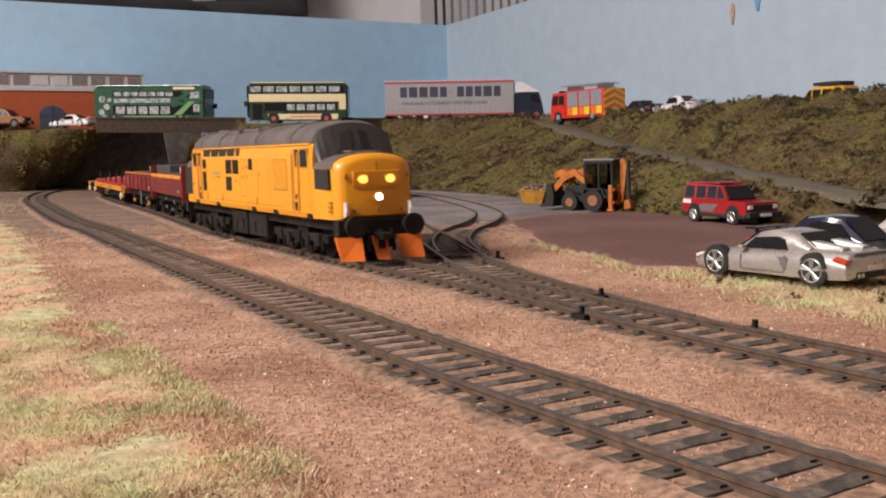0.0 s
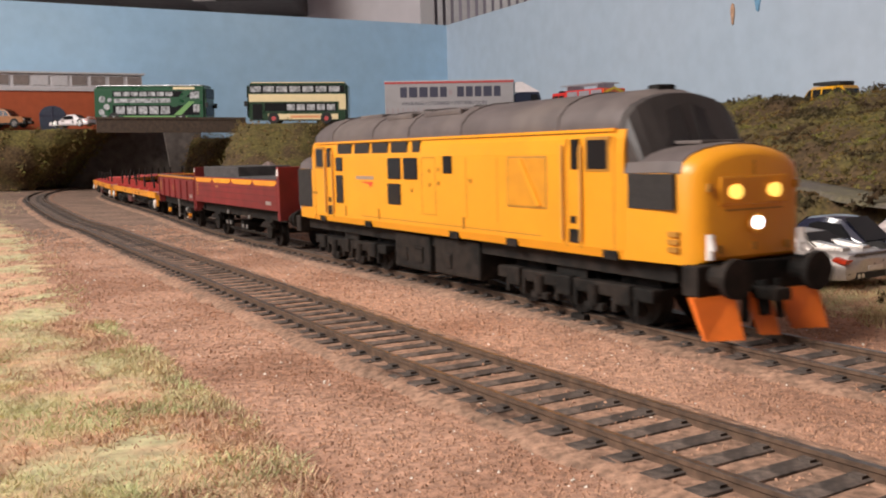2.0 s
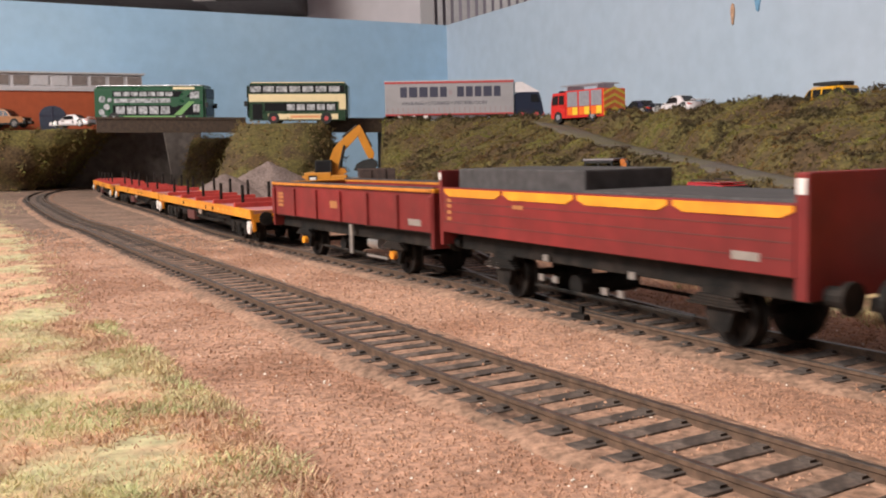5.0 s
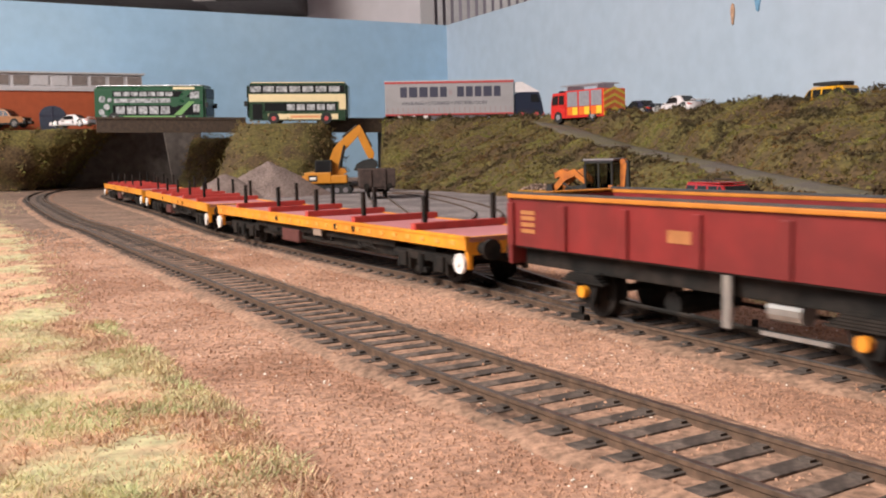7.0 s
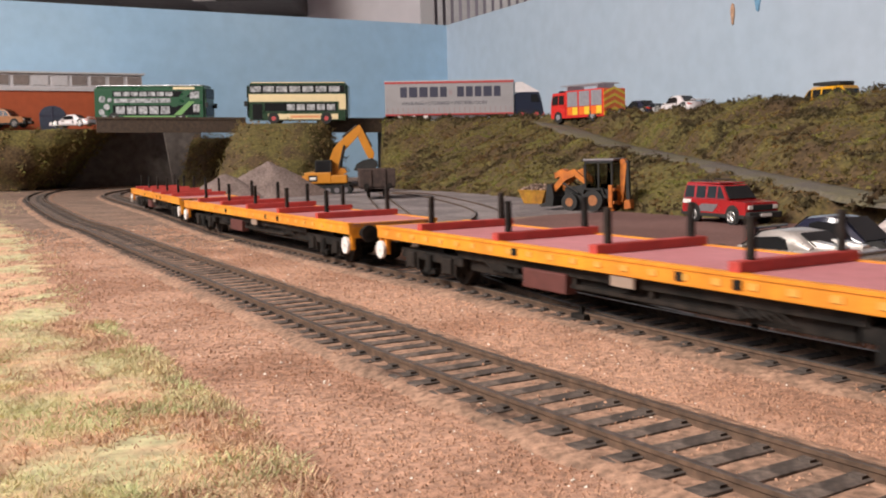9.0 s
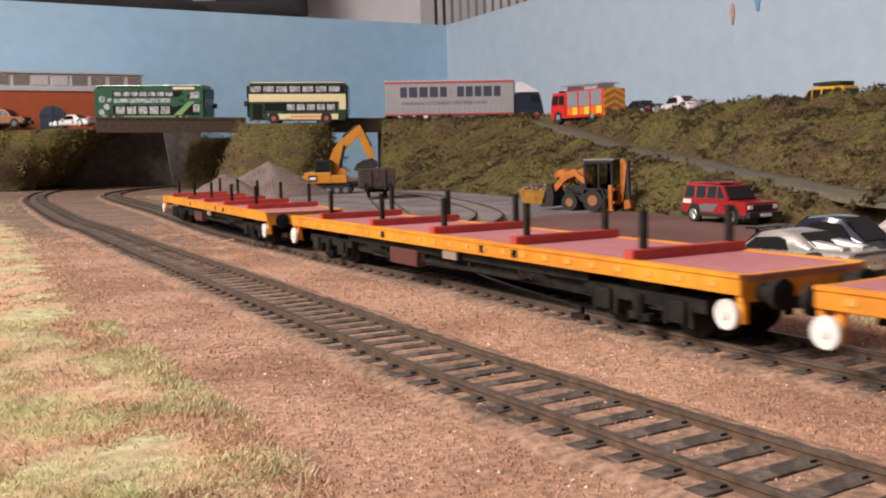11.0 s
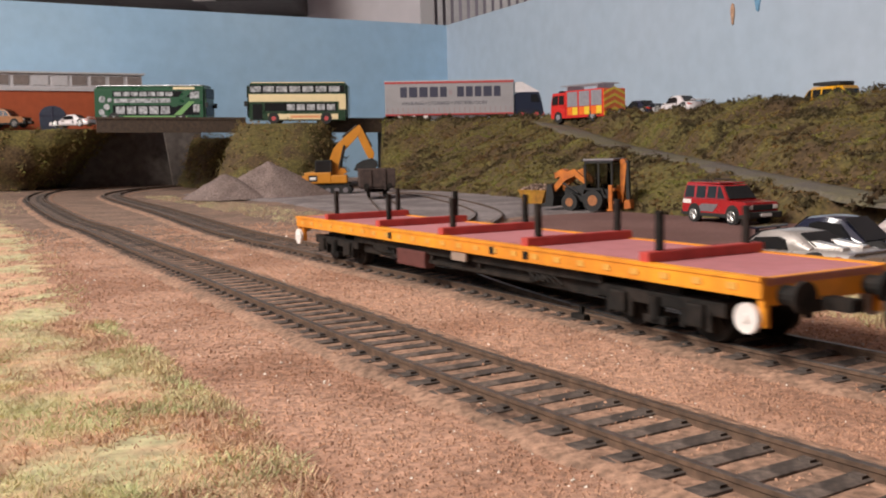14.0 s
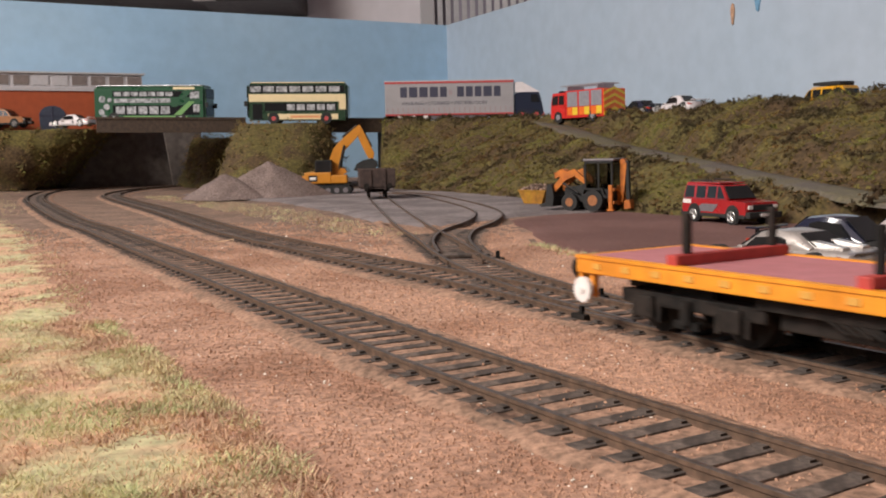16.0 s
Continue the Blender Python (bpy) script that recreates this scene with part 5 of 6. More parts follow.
def excavator():
    t = thing("excavator", "yellow tracked excavator with raised folded boom", "excavator", mm(-113, 1000, -1.4, 0, 0, 0) @ Matrix.Scale(0.87, 4))
    for y in (-14, 8):
        bm = bmesh.new()
        prism(bm, [(-27, 4), (-24, 0.4), (24, 0.4), (27, 4), (26, 8), (22, 10.5), (-22, 10.5), (-26, 8)], y, y + 8)
        part("crawler_track", bm, M_RUBBER, t)
    part("undercarriage", [B(-12, 12, -8, 8, 5, 12)], M_RUBBER, t)
    for k in range(16):
        part("track_shoe", [B(-24.5 + k * 3.1, -22.3 + k * 3.1, -14.6, -5.6, 10.2, 11.2)], M_RUBBER, t)
    for k in range(5):
        part("track_roller", [C((-20 + k * 10, -14.6, 4.6), (-20 + k * 10, -13.8, 4.6), 3.0, 12)], M_CARGREY, t)
    part("boom_foot", [P([(-2, 22), (16, 22), (21, 25), (18, 29), (8, 31), (-2, 29)], -3, 8)], M_CATY, t)
    body = part("house", [B(-27, 4, -14, 14, 12.5, 25.5, bev=1.6)], M_CATY, t, "yellow machinery house")
    part("counterweight", [B(-30, -24, -13, 13, 12.5, 22, bev=1.4)], M_CATY, body)
    part("engine_cover", [B(2, 22, -13.5, 0, 12.5, 22, bev=1.5)], M_CATY, body)
    part("emblem_plate", [B(-22, -12, -14.4, -13.9, 15, 22)], M_RUBBER, body)
    part("emblem", [B(-20.5, -13.5, -14.6, -14.3, 17, 20)], M_WHITE, body)
    cab = part("cab", [B(-14, 4, -13, -1, 25, 38, bev=1.0)], M_CABGLASS, t, "dark glazed operator's cab")
    part("cab_frame", [B(-14.3, -13, -13.3, -0.7, 25, 38.6), B(3, 4.3, -13.3, -0.7, 25, 38.6), B(-14.3, 4.3, -13.3, -0.7, 38, 39.2)], M_RUBBER, cab)
    part("boom", [P([(0, 24), (10.5, 24), (12.5, 38), (16, 46), (22, 53), (36, 67), (39, 73), (36, 77), (31, 75), (12, 59), (6, 52), (2, 42)], -0.5, 5.5)], M_CATY, t, "bent yellow boom")
    part("boom_ram", [C((12, 7, 28), (19, 7, 56), 1.3, 10), C((12, -2, 28), (19, -2, 56), 1.3, 10), C((17, 2.5, 65), (34, 2.5, 78), 1.6, 10), C((41, 2.5, 72), (50, 2.5, 53), 1.5, 10)], M_RUBBER, t)
    part("stick", [P([(32, 76), (37, 79), (41, 72), (53, 46), (52, 40), (46, 40), (36, 62)], 0, 5)], M_CATY, t)
    part("bucket", [P([(29, 27), (33, 34), (40, 38), (50, 40), (56, 36), (56, 30), (48, 26), (36, 25)], -5, 11)], M_RUBBER, t)
    return t


excavator()


def mineral_wagon():
    s = 52.0
    c, h = on(L_SIDING, s), heading(L_SIDING, s)
    t = thing("mineral_wagon", "dark brown wooden mineral wagon with rusty load", "railway wagon", mm(c[0] - 4, c[1] + 28, 0, 0, 0, math.degrees(math.atan2(h[1], h[0]))) @ Matrix.Scale(0.88, 4))
    for s_ in (-1, 1):
        part("side", [B(-30, 30, min(s_ * 16.4, s_ * 17.6), max(s_ * 16.4, s_ * 17.6), 11, 28.5, bev=0.3)], M_WAGONBROWN, t)
        part("end", [B(min(s_ * 29, s_ * 30.4), max(s_ * 29, s_ * 30.4), -17.4, 17.4, 11, 28.5, bev=0.3)], M_WAGONBROWN, t)
        parts("end_post", [B(min(s_ * 30, s_ * 31.5), max(s_ * 30, s_ * 31.5), y - 1, y + 1, 8, 28) for y in (-7, 7)], M_WAGONBROWN, t)
    part("load", [B(-29, 29, -16, 16, 12, 27.6, bev=1.5)], M_RUBBLE, t)
    part("floor", [B(-29.5, 29.5, -16.4, 16.4, 9, 11.2)], M_WAGONBROWN, t)
    parts("solebar", [B(-30, 30, y - 0.8, y + 0.8, 6.5, 9.4) for y in (-11, 11)], M_BLACK, t)
    for a in (-17, 17):
        part("wheelset", [C((a, y, 6.2), (a, y + 2.2, 6.2), 6.2, 20) for y in (-9.4, 7.2)] + [C((a, -10, 6.2), (a, 10, 6.2), 1, 8)], M_BLACK, t)
    for y in (-11.4, 11.4):
        part("buffer", [C((30.4, y, 12), (34, y, 12), 1.8, 10), C((34, y, 12), (35, y, 12), 2.8, 14)], M_BLACK, t)
    return t


mineral_wagon()


# ---- vehicles on the upper road ----
M_BUSGREEN = mat("bus_dark_green", (0.016, 0.045, 0.022), 0.3, vary=0.05, coat=0.4)
M_BUSCREAM = mat("bus_cream", (0.72, 0.58, 0.34), 0.4, vary=0.03)
M_BUSLEAF = mat("bus_green", (0.008, 0.062, 0.022), 0.3, vary=0.06, coat=0.4)
M_BUSLIME = mat("bus_light_green", (0.13, 0.28, 0.08), 0.4, vary=0.05)
M_BUSGLASS = mat("bus_window", (0.33, 0.33, 0.34), 0.15, vary=0.4, size=0.004)
M_AD = mat("advert_panel", (0.68, 0.36, 0.16), 0.5, vary=0.05)
M_ADRED = mat("advert_red", (0.62, 0.07, 0.03), 0.5, vary=0.05)
M_CURTAIN = mat("trailer_curtain", (0.33, 0.31, 0.315), 0.65, vary=0.05, size=0.02)
M_CURTAIN2 = mat("trailer_strap", (0.33, 0.26, 0.27), 0.65, vary=0.05)
M_TRAILRED = mat("trailer_red", (0.45, 0.06, 0.06), 0.5, vary=0.05)
M_INK = mat("sign_navy", (0.045, 0.045, 0.075), 0.6, vary=0.02)
M_CABBLUE = mat("truck_blue", (0.014, 0.02, 0.04), 0.35, vary=0.05)
M_FIRERED = mat("fire_red", (0.62, 0.025, 0.02), 0.3, vary=0.04, coat=0.4)
M_FIREYEL = mat("fire_yellow", (0.80, 0.55, 0.04), 0.4, vary=0.04)
M_FIREORG = mat("fire_orange", (0.80, 0.16, 0.02), 0.4, vary=0.04)
M_SHUTTER = mat("shutter_grey", (0.36, 0.35, 0.38), 0.4, 0.4, vary=0.08)
M_BRICK = mat("brick_red_card", (0.36, 0.075, 0.025), 0.8, vary=0.06, size=0.01)
M_FRAMEGREY = mat("window_frame_grey", (0.48, 0.46, 0.47), 0.6, vary=0.04)
M_PANEBROWN = mat("clerestory_pane", (0.20, 0.165, 0.15), 0.3, vary=0.1, size=0.01)
M_BLUEDOOR = mat("blue_door", (0.05, 0.06, 0.09), 0.6, vary=0.08)


def double_decker(name, label, m, L, H, W, body, band, lower, glaz, upper_trim, style):
    """Bus with its front at +x; its sides are alike."""
    t = thing(name, label, "bus", m)
    bm = bmesh.new()
    box(bm, -L / 2, L / 2, -W / 2, W / 2, 4, H)
    bmesh.ops.bevel(bm, geom=[e for e in bm.edges if abs((e.verts[0].co - e.verts[1].co).x) < 0.1 or (e.verts[0].co.z > H - 1 and e.verts[1].co.z > H - 1)], offset=3.2, segments=3, affect="EDGES")
    shell_ = part("body", bm, body, t)
    part("roof", [B(-L / 2 + 4, L / 2 - 5, -W / 2 + 2, W / 2 - 2, H - 0.4, H + 1.0, bev=0.6)], upper_trim, t)
    h = W / 2
    for s in (-1, 1):
        def strip(nm, x0, x1, z0, z1, m_, out=0.2, par=shell_):
            return part(nm, [B(x0, x1, min(s * (h - 0.4), s * (h + out)), max(s * (h - 0.4), s * (h + out)), z0, z1)], m_, par)
        if style == "cream":
            strip("cream_band", -L / 2 + 2.5, L / 2 - 2.5, 0.535 * H, 0.72 * H, M_BUSCREAM, 0.25)
            strip("cream_skirt", -L / 2 + 12, L / 2 - 26, 5, 0.235 * H, M_BUSCREAM, 0.22)
            strip("rear_panel", -L / 2 + 2.5, -L / 2 + 11, 0.34 * H, 0.60 * H, M_BUSCREAM, 0.24)
            strip("advert", -L / 2 + 34, -L / 2 + 72, 6.5, 0.20 * H, M_AD, 0.32)
            strip("advert_bar", -L / 2 + 37, -L / 2 + 69, 8.6, 0.165 * H, M_ADRED, 0.42)
            ups = [(-L / 2 + 10 + k * 16.4, -L / 2 + 23.5 + k * 16.4) for k in range(7)]
            los = [(-L / 2 + 16 + k * 12.6, -L / 2 + 26 + k * 12.6) for k in range(5)]
            part("door", [B(L / 2 - 19, L / 2 - 7, min(s * (h - 0.4), s * (h + 0.3)), max(s * (h - 0.4), s * (h + 0.3)), 5, 0.48 * H)], M_CABGLASS, t)
            strip("lower_glazing", -L / 2 + 14, L / 2 - 22, 0.30 * H, 0.50 * H, M_CABGLASS, 0.12)
            strip("upper_glazing", -L / 2 + 4, L / 2 - 3, 0.75 * H, 0.94 * H, M_CABGLASS, 0.12)
            for a, b in ups:
                strip("upper_window", a, b, 0.775 * H, 0.91 * H, glaz)
            for a, b in los:
                strip("lower_window", a, b, 0.325 * H, 0.47 * H, glaz)
        else:
            strip("upper_glazing", -L / 2 + 26, L / 2 - 8, 0.70 * H, 0.86 * H, M_CABGLASS, 0.12)
            strip("lower_glazing", -L / 2 + 26, L / 2 - 8, 0.22 * H, 0.48 * H, M_CABGLASS, 0.12)
            strip("silver_band", -L / 2 + 28, L / 2 - 46, 0.55 * H, 0.66 * H, M_BUSGLASS, 0.22)
            strip("light_skirt", -L / 2 + 40, L / 2 - 24, 0.08 * H, 0.20 * H, M_BUSLIME, 0.22)
            for k in range(7):
                strip("upper_window", -L / 2 + 28 + k * 11.4, -L / 2 + 37.6 + k * 11.4, 0.725 * H, 0.835 * H, glaz)
            for k in range(5):
                strip("lower_window", -L / 2 + 30 + k * 15, -L / 2 + 42 + k * 15, 0.25 * H, 0.45 * H, glaz)
            bm = bmesh.new()
            q = [(L / 2 - 46, 0.44 * H), (L / 2 - 38, 0.44 * H), (L / 2 - 14, 0.92 * H), (L / 2 - 26, 0.92 * H)]
            prism(bm, q, s * (h - 0.3), s * (h + 0.4))
            part("diagonal_stripe", bm, M_BUSLEAF, shell_)
            bm = bmesh.new()
            q = [(L / 2 - 42, 0.22 * H), (L / 2 - 32, 0.22 * H), (L / 2 - 14, 0.58 * H), (L / 2 - 22, 0.58 * H)]
            prism(bm, q, s * (h - 0.3), s * (h + 0.45))
            part("diagonal_stripe", bm, M_BUSLIME, shell_)
            strip("upper_window", L / 2 - 20, L / 2 - 8, 0.66 * H, 0.84 * H, glaz, 0.3)
            strip("lower_window", L / 2 - 16, L / 2 - 8, 0.30 * H, 0.5 * H, glaz, 0.3)
            strip("roof_sign", L / 2 - 42, L / 2 - 14, 0.90 * H, 0.96 * H, M_BUSCREAM, 0.5)
            for k, (a, z, r) in enumerate(((12, 0.64, 4.5), (18, 0.44, 4.2), (11, 0.30, 4.0), (22, 0.62, 3.0), (14, 0.16, 3.6))):
                part("flower_decal", [C((-L / 2 + a, s * (h - 0.2), z * H), (-L / 2 + a, s * (h + 0.3), z * H), r, 9)], M_BUSGLASS, shell_)
        for x in (-L / 2 + 27, L / 2 - 33):
            part("wheel_arch", [C((x, s * (h - 3), 6.6), (x, s * (h + 0.28), 6.6), 7.2, 20)], M_RUBBER, shell_)
            wheel(t, x, s * (h - 1.4), 6.2, 6.2, 3.4, s, M_TRAILRED if style == "cream" else M_STEEL, 0, 0.45)
        part("mirror", [B(L / 2 - 0.5, L / 2 + 3.4, min(s * (h - 1), s * (h + 1.4)), max(s * (h - 1), s * (h + 1.4)), 0.42 * H, 0.55 * H, bev=0.5)], M_RUBBER, t)
    part("windscreen", [B(L / 2 - 0.5, L / 2 + 0.4, -h + 2, h - 2, 0.2 * H, 0.5 * H)], M_CABGLASS, t)
    part("upper_windscreen", [B(L / 2 - 0.5, L / 2 + 0.4, -h + 2, h - 2, 0.66 * H, 0.92 * H)], M_CABGLASS, t)
    return t


double_decker("double_decker_bus", "dark green and cream double-decker bus on the bridge road", mm(-178, 1266, 77.6, 0, -1.2, 180), 126, 50.5, 33, M_BUSGREEN, None, None, M_BUSGLASS, M_BUSCREAM, "cream")
double_decker("double_decker_bus", "leaf green double-decker bus with diagonal stripes", mm(-368, 1288, 83.0, 0, 1.6, -7), 149, 47.5, 33, M_BUSLEAF, None, None, M_BUSGLASS, M_BUSGLASS, "green")


def lettering(text, size, material, parent, m, name="lettering"):
    cu = bpy.data.curves.new(name, "FONT")
    cu.body, cu.size, cu.align_x, cu.extrude = text, size * K, "CENTER", 0.1 * K
    tmp = bpy.data.objects.new("tmp_text", cu)
    me = bpy.data.meshes.new_from_object(tmp)
    bpy.data.objects.remove(tmp)
    me.materials.append(material)
    ob = new(name, me)
    ob.parent = parent
    ob.matrix_local = m
    return ob


def lorry():
    t = thing("articulated_lorry", "grey curtain-sided lorry trailer with dark blue cab", "lorry", mm(12, 1282, 77.0, 0, 0.4, 0.5))
    tr = part("trailer_body", [B(-81, 82, -16.5, 16.5, 8.6, 47.5, bev=0.5)], M_CURTAIN, t, "grey curtain side")
    part("top_rail", [B(-81.5, 82.5, -16.9, 16.9, 46.6, 49.2, bev=0.4)], M_TRAILRED, tr)
    part("roof", [B(-81.5, 82.5, -16.5, 16.5, 49.2, 50.4, bev=0.3)], M_FRAMEGREY, tr)
    part("bottom_rail", [B(-81, 82, -16.8, 16.8, 6.8, 8.8, bev=0.3)], M_TRAILRED, tr)
    for s in (-1, 1):
        for k in range(25):
            x = -78.5 + k * 6.5
            part("strap", [B(x, x + 1.6, min(s * 16.4, s * 16.8), max(s * 16.4, s * 16.8), 9, 16.5)], M_CURTAIN2, tr)
    # the firm's name as plain blocks, the trades below in letters
    x = -61.5
    for ch, w in (("b", 10.5), ("b", 12.5), ("b", 12.5), ("b", 12.5), ("b", 10.5), ("s", 10), ("b", 10.5), ("b", 10.5), ("b", 10.5), ("b", 12.5), ("b", 10.5)):
        if ch == "b":
            part("name_bar", [B(x, x + w - 2.0, -16.75, -16.4, 29.6, 42.4)], M_INK, tr)
        else:
            part("name_bar", [B(x, x + 4.5, -16.75, -16.4, 32, 38)], M_CURTAIN2, tr)
        x += w + 0.6
    lettering("HAULAGE \u2022 STORAGE \u2022 DISTRIBUTION", 6.2, M_INK, tr, mm(-6, -16.6, 20.0, 90, 0, 0))
    part("chassis", [B(-80, 70, -6, 6, 4, 8)], M_RUBBER, t)
    parts("side_guard", [B(-30, 48, s * 14.5 - 0.4, s * 14.5 + 0.4, 2.8, 6.6) for s in (-1, 1)], M_CARGREY, t)
    for x in (-62, -46, -30):
        for s in (-1, 1):
            wheel(t, x, s * 13.6, 5.8, 5.8, 5, s, M_WHITE, 0, 0.5)
    cab = part("cab", [P([(84, 5), (118, 5), (120, 9), (118, 20), (114, 34), (90, 34), (84, 32)], -15.8, 15.8)], M_CABBLUE, t, "dark blue tractor cab")
    bm = bmesh.new()
    loft(bm, [[(84, -15, 34), (116, -15, 34), (116, 15, 34), (84, 15, 34)], [(84, -14, 47), (93, -14, 47), (93, 14, 47), (84, 14, 47)]])
    part("wind_deflector", bm, M_CARWHITE, cab, "white roof wind deflector")
    for s in (-1, 1):
        part("door_window", [P([(104, 21), (115.5, 21), (112, 31), (104, 31)], s * 15.5, s * 16.1)], M_CABGLASS, cab)
        for x in (92, 111):
            wheel(t, x, s * 13.8, 5.8, 5.8, 4.4, s, M_TRAILRED, 0, 0.5)
    part("windscreen", [P([(117.6, 20), (118.4, 20), (115.0, 32.5), (114.2, 32.5)], -14, 14)], M_CABGLASS, cab)
    part("bumper", [B(117, 121, -15.6, 15.6, 3.6, 9, bev=0.6)], M_TRAILRED, cab)
    return t


lorry()


def fire_engine():
    t = thing("fire_engine", "red fire engine with grey shutters and orange chevron rear", "fire engine", mm(161, 1089, 66.0, 0, 0, math.degrees(math.atan2(0.83, -0.55))))
    cab = part("cab", [P([(18, 5), (42, 5), (43, 12), (41.5, 24), (39, 33), (18, 33)], -15.5, 15.5)], M_FIRERED, t, "red crew cab")
    for s in (-1, 1):
        part("cab_window", [P([(30, 20), (40.5, 20), (38.6, 30), (30, 30)], s * 15.2, s * 15.9)], M_CABGLASS, cab)
        part("cab_window", [P([(20, 20), (28.4, 20), (28.4, 30), (20, 30)], s * 15.2, s * 15.9)], M_CABGLASS, cab)
    part("windscreen", [P([(42, 19), (42.8, 19), (40.4, 31), (39.6, 31)], -13.5, 13.5)], M_CABGLASS, cab)
    body = part("body", [B(-42.5, 17.4, -15.8, 15.8, 5, 34.5, bev=0.5)], M_FIRERED, t)
    for s in (-1, 1):
        for k in range(3):
            x0 = -40.5 + k * 19
            part("shutter", [B(x0, x0 + 16.5, min(s * 15.6, s * 16.1), max(s * 15.6, s * 16.1), 17, 33)], M_SHUTTER, body, "grey roller shutter")
            part("battenburg_block", [B(x0, x0 + 8, min(s * 15.6, s * 16.1), max(s * 15.6, s * 16.1), 8, 16.4)], M_FIREYEL, body)
            part("battenburg_block", [B(x0 + 8.4, x0 + 16.5, min(s * 15.6, s * 16.1), max(s * 15.6, s * 16.1), 8, 16.4)], M_FIREORG, body)
        for x in (-26, 30):
            wheel(t, x, s * 13.6, 6.4, 6.4, 4.6, s, M_SHUTTER, 0, 0.5)
    rear = part("rear_panel", [B(-43.2, -42.3, -15.4, 15.4, 6, 34, bev=0.2)], M_FIREORG, body, "orange chevron rear panel")
    for k in range(4):
        for s in (-1, 1):
            bm = bmesh.new()
            z = 6.5 + k * 7
            loft(bm, [[(-43.6, 0, z + 6), (-43.6, s * 15, z), (-43.6, s * 15, z + 2.6), (-43.6, 0, z + 8.6)], [(-43.0, 0, z + 6), (-43.0, s * 15, z), (-43.0, s * 15, z + 2.6), (-43.0, 0, z + 8.6)]])
            part("chevron", bm, M_FIREYEL, rear)
    lad = part("ladder", [B(-38, 30, y - 0.6, y + 0.6, 39.5, 41) for y in (-11, -4, 4, 11)] + [B(x, x + 0.9, -11, 11, 39.8, 40.6) for x in range(-36, 30, 5)] + [B(x, x + 1.6, -12, 12, 34.4, 39.8) for x in (-30, 18)], M_SHUTTER, t, "grey roof ladders")
    part("light_bar", [B(28, 32, -13, 13, 33, 35.4, bev=0.5)], M_CABBLUE, cab)
    return t


fire_engine()
h_up = math.degrees(math.atan2(0.89, -0.45))
sports_car(mm(232, 964, 69.6, 0, 0, h_up), M_CARWHITE, "white low sports car on the upper road", hgt=17.0, roofed=False)
sports_car(mm(205, 1018, 68.4, 0, 0, h_up), M_CARNAVY, "dark low sports car on the upper road", hgt=17.0, roofed=False)
off_roader(mm(322, 838, 60.0, 0, 0, math.degrees(math.atan2(0.87, -0.5))), M_VANYELLOW, "yellow off-road van with black roof rack", stripe=False, rack=True)
sports_car(mm(-490, 1331, 83.0, 0, 0, 168), M_CARWHITE, "white sports car beside the brick building", hgt=16.5, roofed=False)
off_roader(mm(-566, 1303, 83.0, 0, 0, -6), M_CARBROWN, "bronze estate car beside the brick building", stripe=False)


def building():
    m = mm(-721, 1232, 79.0, 0, 0, 33.2)
    t = thing("station_building", "red brick building with grey clerestory windows", "building", m)
    L = 362.0
    part("wall", [B(0, L, 0, 60, -2, 54)], M_BRICK, t, "orange-red brick wall")
    part("wall_strip", [B(-1, L + 1, -1.6, 60, 54, 59, bev=0.3)], M_FRAMEGREY, t)
    part("clerestory_wall", [B(4, L - 4, 5, 55, 58.9, 78)], M_FRAMEGREY, t)
    for k in range(14):
        x = 8 + k * 25.2
        m_ = M_FRAMEGREY if k in (8, 9) else M_PANEBROWN
        f = part("window", [B(x, x + 22, 4.4, 5.4, 61.5, 76)], M_FRAMEGREY, t)
        part("pane", [B(x + 1.4, x + 20.6, 3.9, 4.6, 62.5, 75)], m_, f)
    part("roof_edge", [B(0, L, 2, 58, 77.8, 80.2, bev=0.3)], M_FRAMEGREY, t)
    bm = bmesh.new()
    xs = 232.0
    out = [(xs - 17, -2), (xs + 17, -2), (xs + 17, 22)] + [(xs + 17 * math.cos(a), 22 + 12 * math.sin(a)) for a in np.linspace(0.2, math.pi - 0.2, 9)] + [(xs - 17, 22)]
    prism(bm, out, -1.2, 0.6)
    dr = part("door", bm, M_BLUEDOOR, t, "arched dark blue door")
    part("door_mullion", [B(xs - 0.8, xs + 0.8, -1.8, -1.0, -2, 33), B(xs - 17, xs + 17, -1.8, -1.0, 20, 21.4)], M_INK, dr)
    return t


building()

# ---- the room beyond the boards ----
cb = thing("wall_cupboard", "dark brown wooden wall cupboards", "cupboard")
for x0, x1, z0 in ((-1450, -860, 455), (-850, -620, 450), (-610, -370, 430)):
    part("cupboard_body", [B(x0, x1, 2560, 2895, z0, 1250, bev=6)], M_ROOMDARK, cb)
    part("door", [B(x0 + 15, x1 - 15, 2545, 2562, z0 + 20, 1230, bev=4)], M_ROOMDARK, cb)
part("cupboard_shelf", [B(-615, -560, 2540, 2560, 430, 700)], M_FRAMEGREY, cb)
pn = thing("door_frame", "pale wooden door frame in the room", "door frame")
part("jamb", [B(-46, -6, 2760, 2899, -940, 1100, bev=4)], M_FRAMEGREY, pn)
bl = thing("vertical_blind", "white vertical blind with spaced slats", "window blind")
for k in range(15):
    x = 8 + k * 21
    o = part("slat", [B(-7, 7, -0.8, 0.8, -300, 700)], M_BLIND, bl)
    o.matrix_local = mm(x, 2600 - 0 * k, 500, 0, 0, 28 if k < 6 else 12)
part("head_rail", [B(-10, 340, 2590, 2615, 1200, 1230), B(-10, 340, 2600, 2869, 1230, 1240)], M_BLIND, bl)
